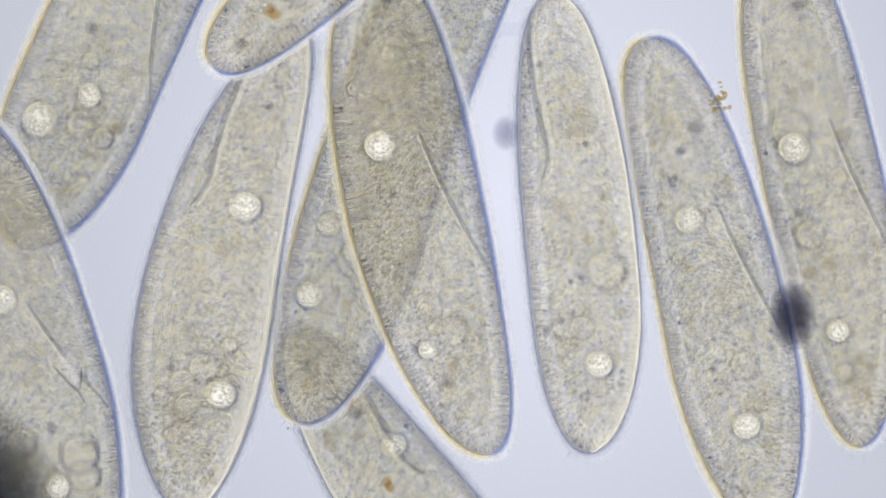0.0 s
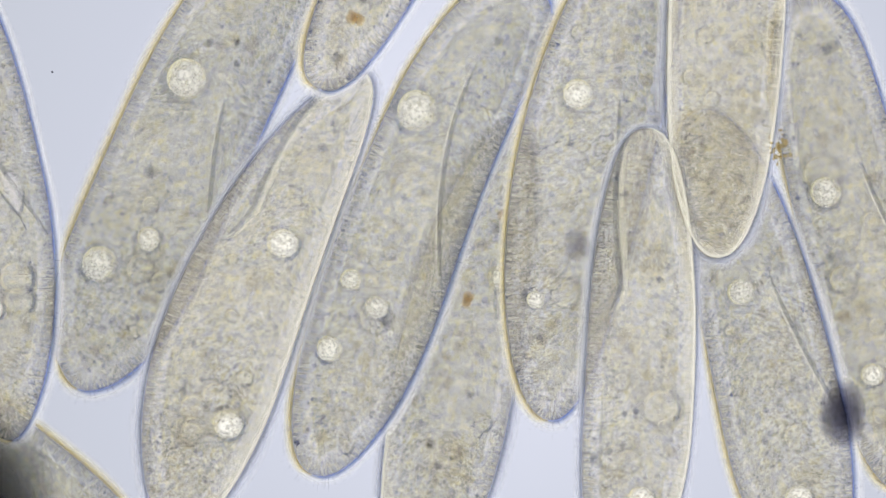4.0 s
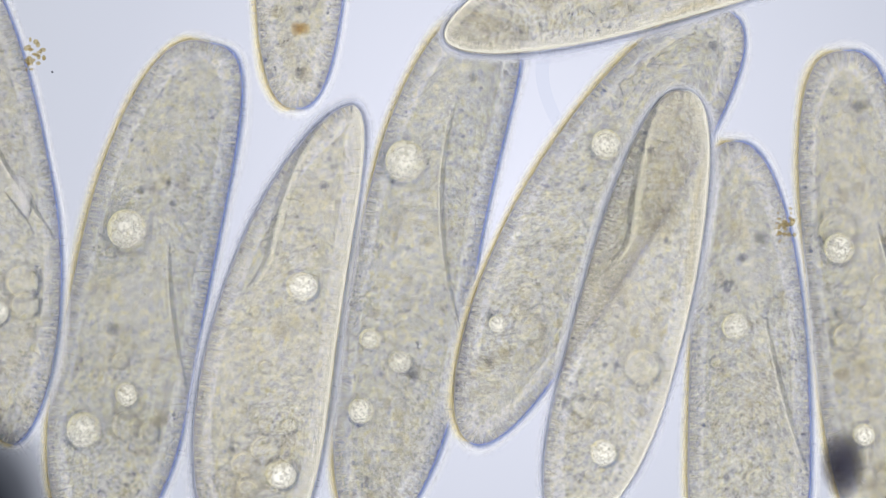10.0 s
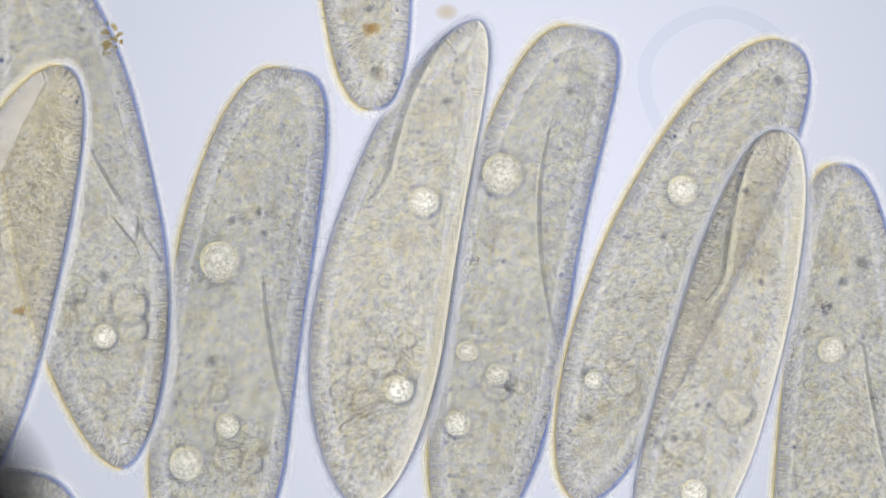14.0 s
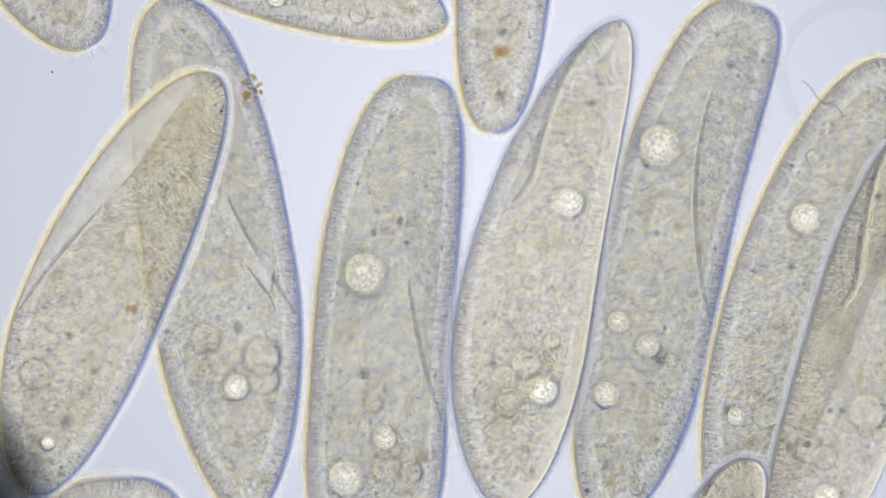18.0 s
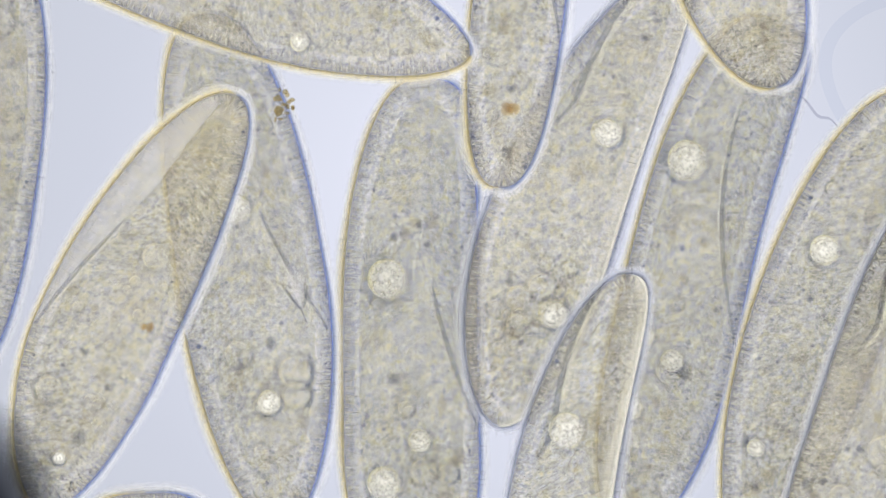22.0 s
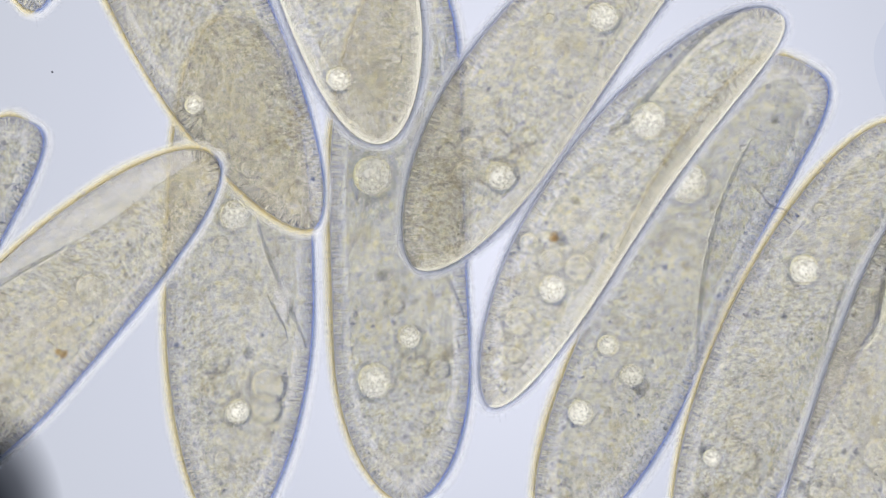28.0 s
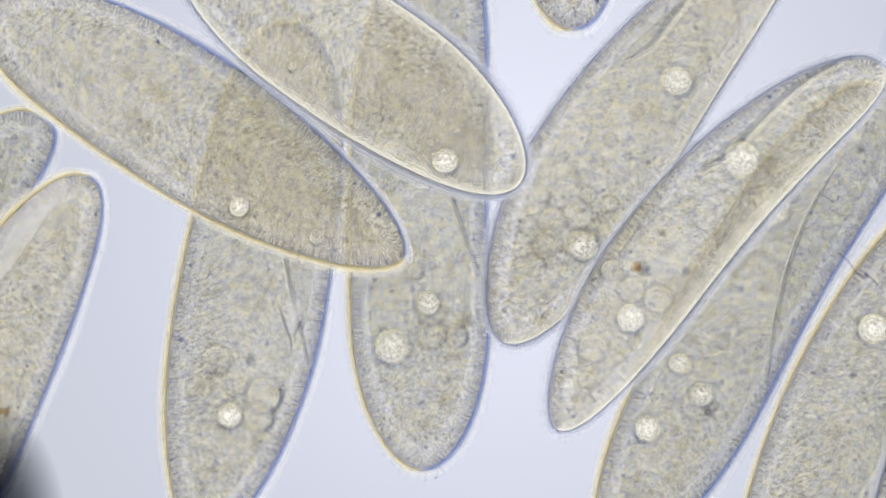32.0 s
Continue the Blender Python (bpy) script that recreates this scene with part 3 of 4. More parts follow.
    label="long grey-olive paramecium with a large clear vacuole", fold=(-0.02, 0.60, 0.16))
CELLS["E"] = paramecium((891, 236, -30, 2, 2.36, 2.12, 0.45), 0.056, 0, 1,
    marks=[(-64, 128, 28, 'v'), (-64, -240, 17, 'v'), (8, 372, 11, 'd'), (-85, 236, 12, 'f'), (-59, 40, 7, 'd'), (-46, -169, 22, 'f'), (-16, -219, 24, 'f'), (-44, -304, 10, 'd'), (-82, -233, 9, 'd'), (-43, -203, 14, 'f')],
    label="bent olive translucent paramecium crossing over its neighbour")
CELLS["F"] = paramecium((809, 194, 13, -3, 2.48, 1.97, 0.66), 0.092, 1, -1,
    marks=[(27, -250, 24, 'v'), (-27, -179, 22, 'f'), (2, -183, 20, 'f'), (-34, -168, 12, 'd'), (-55, -184, 10, 'd'), (52, -86, 32, 'f'), (-32, 286, 6, 'd'), (36, 136, 7, 'd'), (8, -95, 8, 'd'), (-12, -99, 7, 'd'), (12, -40, 14, 'n')],
    label="olive translucent paramecium with food vacuoles, pressed under others")
CELLS["G"] = paramecium((906, 217, 15, 3, 2.53, 1.77, 0.65), 0.056, 0, 1,
    marks=[(37, 281, 15, 'd'), (6, 242, 11, 'd'), (-16, 205, 13, 'd'), (-8, 126, 26, 'v'), (2, -251, 25, 'v'), (24, -146, 22, 'f')],
    label="grey translucent paramecium with dark spots near its front")
CELLS["H"] = paramecium((889, 208, 13, -6, 2.94, 1.95, 0.55), 0.020, 0, 1,
    marks=[(17, 343, 14, 'd'), (-33, 96, 28, 'v'), (-47, -24, 11, 'd'), (-11, -235, 21, 'v'), (-31, -59, 24, 'f'), (-34, 129, 32, 'f')],
    label="olive translucent paramecium with a ringed vacuole")
CELLS["I"] = paramecium((859, 211, -8, -7, 2.04, 2.15, 0.56), -0.022, 1, 1,
    marks=[(-10, 111, 13, 'o'), (5, 249, 13, 'd'), (14, 267, 9, 'o'), (31, 162, 23, 'v'), (-4, -314, 28, 'f'), (-24, -155, 9, 'd'), (25, -52, 7, 'd'), (-2, -184, 8, 'd')],
    label="narrow translucent paramecium squeezing between its neighbours")
CELLS["J"] = paramecium((810, 241, -33, 2, 2.14, 1.80, 0.63), 0.145, 2, -1,
    marks=[(-16, -310, 17, 'd'), (11, -252, 15, 'd'), (-72, -205, 26, 'f'), (-5, -306, 13, 'v'), (33, -33, 9, 'o'), (-43, -116, 8, 'd'), (-2, 87, 25, 'f'), (20, -159, 7, 'd')],
    label="translucent paramecium lying half under a larger one")
CELLS["K"] = paramecium((861, 183, -60, -3, 2.52, 1.84, 0.63), 0.092, 1, -1,
    marks=[(-71, 140, 33, 'v'), (-33, -198, 25, 'v'), (-47, -280, 25, 'f'), (-19, -141, 24, 'f'), (-71, -116, 15, 'd'), (-80, -125, 10, 'o'), (-64, -160, 22, 'f'), (-15, -71, 9, 'd'), (-114, -157, 18, 'f'), (-87, -50, 8, 'd')],
    label="curved translucent paramecium with a bright rim and clustered food vacuoles")
CELLS["M"] = paramecium((851, 253, 7, 4, 2.49, 1.79, 0.48), 0.128, 0, None,
    marks=[(-71, -133, 19, 'v')],
    label="broad translucent paramecium sliding in over other cells")
CELLS["O"] = paramecium((839, 184, -6, 3, 2.57, 1.94, 0.58), 0.092, 1, None,
    marks=[],
    label="translucent paramecium passing over the tips of others")
CELLS["U"] = paramecium((834, 232, -8, 7, 2.73, 2.10, 0.63), 0.092, 0, None,
    marks=[],
    label="translucent paramecium lying across the tip of another")
CELLS["R"] = paramecium((851, 209, 16, 6, 2.20, 2.20, 0.49), 0.092, 1, None,
    marks=[(-61, 182, 28, 'f'), (36, 142, 25, 'f'), (100, 170, 9, 'd'), (49, 77, 10, 'd'), (-18, 159, 10, 'f'), (109, -20, 9, 'd')],
    label="translucent paramecium gliding over a darker-spotted one")
CELLS["S"] = paramecium((846, 329, 10, 4, 3.23, 1.90, 0.54), 0.092, 0, None,
    marks=[],
    label="broad translucent paramecium with a blunt rounded tip")
CELLS["T"] = paramecium((801, 164, 0, 0, 2.60, 2.54, 0.57), 0.092, 0, 1,
    marks=[(5, -260, 14, 'o'), (2, -230, 8, 'd'), (5, -342, 7, 'd'), (5, -328, 7, 'd')],
    label="narrow olive paramecium with an orange-brown spot")
CELLS["V"] = paramecium((809, 248, -32, -16, 2.61, 2.00, 0.56), 0.160, 1, None,
    marks=[(-55, -279, 24, 'v')],
    label="translucent paramecium wedged across two others")
CELLS["X"] = paramecium((806, 173, 23, 9, 2.63, 1.90, 0.57), 0.092, 0, None,
    marks=[(7, -194, 10, 'd'), (30, -111, 14, 'f')],
    label="narrow translucent paramecium darting in between two others")
CELLS["Y"] = paramecium((796, 231, 12, -13, 2.66, 1.90, 0.57), -0.022, 0, None,
    marks=[],
    label="translucent paramecium turning in open water")
CELLS["AA"] = paramecium((813, 232, 6, 5, 2.29, 2.16, 0.61), -0.022, 0, None,
    marks=[(19, 262, 28, 'f'), (58, 85, 14, 'n'), (-40, -159, 10, 'd'), (-40, -243, 8, 'd'), (39, -185, 9, 'd')],
    label="translucent paramecium swinging past its neighbours")
CELLS["AC"] = paramecium((780, 180, 0, 0, 2.60, 1.90, 0.58), 0.160, 0, None,
    marks=[(-53, -213, 24, 'f'), (37, -214, 10, 'd')],
    label="translucent paramecium with a rounded tip")
CELLS["AD"] = paramecium((767, 188, -31, -11, 2.88, 1.90, 0.57), 0.056, 0, None,
    marks=[(-18, 331, 6, 'd'), (-19, 288, 6, 'd')],
    label="translucent paramecium nosing in beside another")
CELLS["Z"] = paramecium((800, 200, 0, 0, 2.20, 1.90, 0.58), -0.022, 0, None,
    marks=[],
    label="translucent paramecium darting past under the others")
CELLS["ZB"] = paramecium((780, 195, 0, 0, 2.60, 1.90, 0.58), -0.022, 0, None,
    marks=[],
    label="translucent paramecium sweeping in beside the others")
CELLS["AF"] = paramecium((760, 214, -3, 1, 2.60, 2.08, 0.60), 0.128, 0, None,
    marks=[],
    label="blurred translucent paramecium with a rounded tip")


# ---- dirt in the light path ----
def smudge(rx, ry, mat, name, label, category="dirt"):
    """A blurred dark body; its mesh is a lens one metre in radius, scaled to its size."""
    bm = bmesh.new()
    blob(bm, 0, 0, 0, 1, 1, 0.4, 40, 12)
    for v in bm.verts:
        k = 1 + 0.10 * noise.noise(Vector((v.co.x * 2.1, v.co.y * 2.1, rx * 900)))
        v.co.x *= k
        v.co.y *= k
    ob = link(name, bm, mat)
    ob.scale = (rx, ry, 0.02)
    return tagged(ob, label, category)


CELLS["blot"] = smudge(0.0084, 0.0124, SOOT, "soot_blot", "dark blurred blot of dirt")
CELLS["speck"] = smudge(0.0050, 0.0065, HAZE, "grey_speck", "small grey blurred speck of dirt")
iris = smudge(0.034, 0.048, VIGNETTE, "iris_edge", "black blurred edge of the microscope's iris", "iris")
tagged(iris, kind="structure")
iris.location = (-0.158, -0.0935, 0.158)


def hair():
    pts = [Vector((0.0002 * (-32 + 72 * i / 11), 0.0002 * (30 - 58 * (i / 11) ** 0.8 + 5 * math.sin(i * 0.9)), 0)) for i in range(12)]
    ob = link("fibre", ribbon(pts, 0.0005, 0.0004), LINE)
    return tagged(ob, "thin dark curved fibre caught between two cells", "fibre")


def clump(seed, label):
    rng = random.Random(seed)
    bm = bmesh.new()
    for i in range(26):
        blob(bm, rng.gauss(0, 0.0018), -0.0075 * i / 25 + rng.gauss(0.0037, 0.0012), rng.uniform(-0.002, 0.002), *(rng.uniform(0.0004, 0.0011) for _ in range(3)), 8, 5)
    return tagged(link("debris_clump", bm, DEBRIS), label, "debris", kind="stuff")


CELLS["clump"] = clump(5, "clump of brownish grains beside the flank of a cell")
CELLS["clump_two"] = clump(8, "small clump of brownish grains drifting along a cell edge")
CELLS["fibre"] = hair()
CELLS["smear"] = smudge(0.0048, 0.0034, SMEAR, "orange_smear", "faint orange-brown blurred smear of dirt")


def vesicle():
    bm = bmesh.new()
    torus(bm, 0, 0, 0, 0.0272, 0.0024, 64)
    for v in bm.verts:
        v.co.x *= 1 + 0.05 * math.sin(3 * math.atan2(v.co.y, v.co.x))
    return tagged(link("clear_vesicle", bm, GHOST), "faint clear ring of an empty vesicle", "vesicle")


CELLS["vesicle"] = vesicle()


def dust(x, y, r):
    rng = random.Random(int(x * 9e4))
    bm = bmesh.new()
    for _ in range(3):
        blob(bm, rng.uniform(-r, r) * 0.4, rng.uniform(-r, r) * 0.4, r * 0.4, r * rng.uniform(0.5, 0.9), r * rng.uniform(0.5, 0.9), r * 0.4, 8, 5)
    ob = link("dust_speck", bm, DUST)
    ob.location = (x, y, -0.051)
    tagged(ob, "tiny dark dust speck on the lit glass", "dust", "dust on the glass")


for dx, dy, dr in ((0.1395, 0.0005, 0.0006), (-0.1558, -0.010, 0.0005), (-0.146, 0.066, 0.0005), (-0.058, -0.067, 0.0004), (-0.0027, -0.0855, 0.0004)):
    dust(dx, dy, dr)


def glide(thing, z, rows):
    walk(thing, [(t, pose(x, y, z, 0, 0, a)) for t, x, y, a in rows])


def motions():
    glide(CELLS["A"], 0.056, [(0,-0.1499,-0.0400,15.5),(0.5,-0.1558,-0.0369,15.6),(1,-0.1671,-0.0171,12.3),(2,-0.1695,0.0566,8.3),(3,-0.1698,0.0507,13.4),(3.5,-0.1693,0.0314,12.3),(5.5,-0.1717,0.0169,8.5),(6,-0.1717,0.0153,8.3),(7,-0.1716,0.0309,10.6),(8,-0.1683,0.0294,10.8),(8.5,-0.1680,0.0278,10.4),(9,-0.1678,0.0263,10.0),(9.5,-0.1671,0.0241,9.8),(10,-0.1667,0.0225,9.5),(10.5,-0.1671,0.0206,8.8),(11,-0.1672,0.0189,8.2),(11.5,-0.1675,0.0173,8.1),(12,-0.1647,0.0162,8.1),(12.5,-0.1418,0.0155,8.9),(13,-0.1297,0.0156,9.8),(13.5,-0.1301,0.0148,10.1),(15.5,-0.1171,0.0127,11.5),(16,-0.1095,0.0119,11.9),(16.5,-0.1019,0.0118,10.9),(17,-0.0925,0.0025,9.7),(17.5,-0.0926,-0.0003,9.1),(18,-0.0819,-0.0033,8.4),(18.5,-0.0726,-0.0041,8.1),(19,-0.0728,-0.0037,7.9),(19.5,-0.0718,-0.0073,8.2),(20,-0.0683,-0.0107,8.5),(20.5,-0.0675,-0.0125,9.2),(21,-0.0667,-0.0108,8.9),(21.5,-0.0691,-0.0088,8.6),(22,-0.0705,-0.0088,8.5),(22.5,-0.0716,-0.0088,8.7),(23,-0.0723,-0.0093,9.0),(24,-0.0772,-0.0063,7.9),(24.5,-0.0764,-0.0065,8.4),(25,-0.0753,-0.0070,7.6),(25.5,-0.0738,-0.0075,7.3),(27.5,-0.0715,-0.0103,1.4),(28,-0.0745,-0.0110,-0.3),(28.5,-0.0768,-0.0119,-1.3),(29,-0.0788,-0.0124,-2.1),(29.6,-0.0810,-0.0089,-4.4),(30,-0.0714,0.0033,-3.7),(31,-0.0702,0.0055,-7.4),(32,-0.0693,-0.0126,-10.2)])
    glide(CELLS["B"], 0.020, [(0,-0.1108,0.0861,-26.6),(1,-0.0950,0.0702,-27.6),(1.5,-0.0986,0.0748,-28.9),(2,-0.0901,0.0749,-29.0),(2.5,-0.0933,0.0720,-28.6),(3,-0.0858,0.0716,-25.9),(3.5,-0.0872,0.0417,-27.0),(5.5,-0.0977,0.0262,-20.8),(6,-0.0982,0.0092,-21.1),(6.5,-0.0998,0.0017,-19.2),(7,-0.1034,-0.0005,-17.1),(7.5,-0.1056,-0.0038,-16.2),(8,-0.1050,-0.0074,-15.2),(8.5,-0.1056,-0.0103,-15.1),(9,-0.1057,-0.0117,-15.0),(9.5,-0.1054,-0.0153,-14.0),(10,-0.1054,-0.0180,-13.0),(10.5,-0.1059,-0.0199,-12.5),(11,-0.1064,-0.0217,-11.9),(11.5,-0.1074,-0.0231,-11.6),(12,-0.1063,-0.0242,-11.4),(12.5,-0.0824,-0.0255,-11.5),(13,-0.0708,-0.0267,-11.5),(13.5,-0.0718,-0.0278,-10.8),(15.5,-0.0559,-0.0316,-7.3),(16,-0.0477,-0.0321,-6.3),(16.5,-0.0418,-0.0316,-6.7),(17,-0.0269,-0.0320,-7.0),(17.5,-0.0274,-0.0319,-6.5),(18,-0.0175,-0.0326,-5.9),(18.5,-0.0082,-0.0333,-5.5),(19,-0.0085,-0.0337,-5.1),(19.5,-0.0084,-0.0338,-4.9),(20,-0.0057,-0.0341,-4.6),(20.5,-0.0044,-0.0341,-3.9),(21,-0.0042,-0.0342,-3.2),(21.5,-0.0062,-0.0342,-2.6),(22,-0.0076,-0.0337,-1.6),(22.5,-0.0098,-0.0320,-1.7),(23,-0.0113,-0.0301,-1.9),(23.5,-0.0116,-0.0267,-0.5),(24,-0.0137,-0.0184,0.9),(24.5,-0.0135,-0.0089,1.9),(25,-0.0115,-0.0072,0.9),(25.5,-0.0103,-0.0066,0.9),(27.5,-0.0115,0.0013,0.0),(28,-0.0122,0.0035,-0.2),(28.5,-0.0144,0.0102,0.2),(29,-0.0167,0.0170,0.6),(29.6,-0.0204,0.0210,0.2),(30,-0.0076,0.0194,-0.5),(30.5,-0.0049,0.0193,-1.2),(31,-0.0050,0.0203,-1.7),(31.5,-0.0049,0.0203,-1.8),(32,-0.0045,0.0155,-1.9)])
    glide(CELLS["C"], 0.056, [(0,-0.0711,-0.0070,-13.5),(0.5,-0.0671,-0.0094,-18.6),(1,-0.0686,-0.0065,-23.8),(1.5,-0.0730,0.0003,-25.9),(2,-0.0718,0.0004,-28.0),(2.5,-0.0704,-0.0019,-27.7),(3,-0.0685,-0.0043,-27.4),(3.5,-0.0629,-0.0181,-24.0),(5.5,-0.0594,-0.0211,-21.6),(6,-0.0558,-0.0317,-18.0),(6.5,-0.0540,-0.0363,-16.7),(7,-0.0535,-0.0361,-15.3),(7.5,-0.0525,-0.0363,-15.6),(8,-0.0512,-0.0329,-15.9),(8.5,-0.0504,-0.0346,-14.8),(9,-0.0510,-0.0344,-13.6),(9.5,-0.0507,-0.0348,-13.0),(10,-0.0506,-0.0352,-12.4),(10.5,-0.0508,-0.0359,-12.5),(11,-0.0510,-0.0352,-12.5),(11.5,-0.0512,-0.0331,-12.4),(12,-0.0494,-0.0340,-12.3),(13,-0.0158,-0.0329,-12.1),(13.5,-0.0099,-0.0058,-12.8),(15.5,0.0027,-0.0046,-15.7),(16,0.0116,-0.0037,-16.3),(16.5,0.0171,-0.0051,-15.9),(17,0.0328,-0.0059,-15.4),(17.5,0.0331,-0.0063,-14.6),(18,0.0419,-0.0057,-13.7),(18.5,0.0533,-0.0045,-15.4),(19,0.0547,-0.0006,-17.0),(20,0.0570,0.0108,-20.5),(20.5,0.0575,0.0094,-20.5),(21.5,0.0549,0.0155,-21.4),(22,0.0524,0.0192,-22.4),(23,0.0536,0.0398,-30.1),(23.5,0.0581,0.0533,-33.9),(24,0.0563,0.0630,-44.7),(24.5,0.0555,0.0674,-50.2),(25,0.0564,0.0763,-54.7),(25.5,0.0536,0.0767,-56.1),(27.5,0.0465,0.0652,-41.5),(28,0.0451,0.0622,-38.7),(28.5,0.0452,0.0628,-39.3),(29,0.0471,0.0646,-39.9),(29.6,0.0535,0.0672,-38.4),(30,0.0677,0.0637,-40.0),(30.5,0.0716,0.0603,-37.5),(31,0.0722,0.0578,-35.0),(31.5,0.0721,0.0534,-35.3),(32,0.0720,0.0392,-35.6)])
    glide(CELLS["D"], 0.020, [(0,-0.0173,0.0277,-21.3),(1,-0.0106,0.0312,-26.0),(2,-0.0043,0.0464,-31.2),(3,-0.0055,0.0444,-27.1),(3.5,-0.0071,0.0119,-25.4),(5.5,-0.0106,0.0022,-18.7),(6,-0.0074,-0.0037,-17.8),(6.5,-0.0063,-0.0104,-15.1),(7,-0.0077,-0.0135,-12.6),(7.5,-0.0062,-0.0117,-13.7),(8,-0.0034,-0.0083,-14.7),(8.5,-0.0003,-0.0042,-14.3),(9,-0.0038,-0.0069,-13.7),(9.5,-0.0050,-0.0090,-13.6),(10,-0.0053,-0.0101,-13.4),(10.5,-0.0050,-0.0107,-13.1),(11,-0.0051,-0.0112,-13.0),(11.5,-0.0059,-0.0110,-13.0),(12,-0.0049,-0.0109,-13.1),(12.5,0.0176,-0.0117,-13.1),(13,0.0287,-0.0122,-13.3),(13.5,0.0292,-0.0138,-13.4),(15.5,0.0404,-0.0157,-14.5),(16,0.0495,-0.0168,-15.1),(16.5,0.0576,-0.0105,-15.5),(17,0.0753,-0.0028,-15.8),(17.5,0.0750,-0.0028,-15.7),(18,0.0843,-0.0048,-15.5),(18.5,0.0935,-0.0081,-16.7),(19,0.0915,-0.0096,-17.7),(19.5,0.0906,-0.0113,-18.6),(20,0.0925,-0.0136,-19.5),(20.5,0.0932,-0.0138,-19.3),(21,0.0934,-0.0116,-18.4),(21.5,0.0934,-0.0086,-17.6),(22,0.0934,-0.0103,-16.5),(22.5,0.0923,-0.0083,-15.8),(23,0.0928,-0.0094,-15.1),(23.5,0.0887,-0.0156,-16.0),(24,0.0896,-0.0127,-16.9),(24.5,0.0902,-0.0095,-18.1),(25,0.0874,-0.0119,-20.0),(25.5,0.0863,-0.0139,-21.8),(27.5,0.0852,-0.0175,-27.1),(28,0.0848,-0.0185,-28.3),(28.5,0.0839,-0.0189,-28.6),(29,0.0835,-0.0195,-29.0),(29.6,0.0847,-0.0213,-30.6),(30,0.1010,-0.0223,-31.7),(30.5,0.1061,-0.0193,-30.8),(31,0.1070,-0.0165,-30.1),(31.5,0.1080,-0.0189,-31.1),(32,0.1114,-0.0267,-32.0)])
    glide(CELLS["E"], 0.056, [(0,-0.0038,0.0142,13.3),(1,0.0123,0.0172,11.2),(2,0.0203,0.0044,1.3),(2.5,0.0245,0.0017,-2.6),(3,0.0350,0.0039,-8.0),(3.5,0.0462,0.0263,-10.2),(5.5,0.0646,0.0267,-14.7),(6,0.0644,0.0232,-15.6),(7,0.0596,0.0212,-26.6),(8,0.0659,0.0203,-35.9),(9,0.0592,0.0104,-34.0),(9.5,0.0565,0.0093,-32.6),(10,0.0550,0.0080,-31.1),(10.5,0.0540,0.0054,-30.2),(11,0.0533,0.0044,-29.3),(11.5,0.0528,0.0036,-28.9),(12,0.0536,0.0015,-28.4),(12.5,0.0753,-0.0009,-28.1),(13,0.0857,-0.0030,-27.6),(13.5,0.0844,-0.0061,-26.3),(15.5,0.0924,-0.0168,-20.3),(16,0.0974,-0.0222,-18.6),(16.5,0.1062,-0.0101,-21.3),(17,0.1233,-0.0063,-24.1),(17.5,0.1223,-0.0117,-21.6),(18,0.1308,-0.0177,-19.1),(18.5,0.1400,-0.0236,-19.0),(19,0.1401,-0.0290,-18.8),(19.5,0.1368,-0.0237,-20.8),(20,0.1393,-0.0204,-22.7),(20.5,0.1379,-0.0258,-22.2),(21,0.1375,-0.0260,-21.3),(21.5,0.1373,-0.0286,-20.3),(22,0.1375,-0.0288,-19.0),(22.5,0.1368,-0.0294,-18.4),(23,0.1356,-0.0293,-17.8),(23.5,0.1350,-0.0310,-18.1),(24,0.1333,-0.0302,-18.6),(24.5,0.1334,-0.0272,-19.9),(25,0.1345,-0.0255,-21.9),(25.5,0.1334,-0.0256,-23.6),(27.5,0.1274,-0.0353,-25.1),(28,0.1269,-0.0359,-26.1),(28.5,0.1261,-0.0356,-27.2),(29,0.1258,-0.0354,-28.4),(29.6,0.1240,-0.0392,-29.1),(30,0.1415,-0.0405,-29.5),(30.5,0.1389,-0.0434,-28.9),(31,0.1444,-0.0442,-28.4),(32,0.1507,-0.0566,-26.8)])
    glide(CELLS["F"], 0.092, [(0,0.0444,0.0086,4.7),(0.5,0.0517,0.0070,4.9),(1,0.0581,0.0033,5.1),(1.5,0.0577,0.0022,4.6),(2,0.0579,0.0002,4.3),(2.5,0.0591,-0.0013,4.0),(3,0.0648,-0.0038,3.8),(3.5,0.0655,-0.0311,0.2),(5.5,0.0677,-0.0439,-8.2),(6,0.0681,-0.0513,-8.7),(7,0.0567,-0.0538,-11.5),(8,0.0493,-0.0520,-23.0),(8.4,0.0499,-0.0515,-21.7),(8.8,0.0646,-0.0225,-23.1),(9,0.0641,-0.0169,-22.7),(9.5,0.0630,-0.0191,-19.1),(10,0.0630,-0.0215,-15.4),(10.5,0.0629,-0.0233,-15.3),(11,0.0624,-0.0239,-15.2),(11.5,0.0616,-0.0255,-15.5),(12,0.0624,-0.0278,-15.9),(12.5,0.0837,-0.0309,-16.0),(13,0.0946,-0.0338,-16.1),(13.5,0.0949,-0.0348,-16.4),(16,0.1109,-0.0369,-16.3),(17,0.1327,-0.0355,-16.2),(18,0.1406,-0.0372,-16.2),(19,0.1484,-0.0401,-16.0),(20,0.1484,-0.0489,-17.6),(23,0.1464,-0.0508,-18.9),(25,0.1445,-0.0450,-18.9),(28,0.1464,-0.0518,-19.1),(29.6,0.1464,-0.0518,-19.1),(30,0.1616,-0.0567,-18.6),(31,0.1675,-0.0655,-17.4),(32,0.1708,-0.0733,-17.7)])
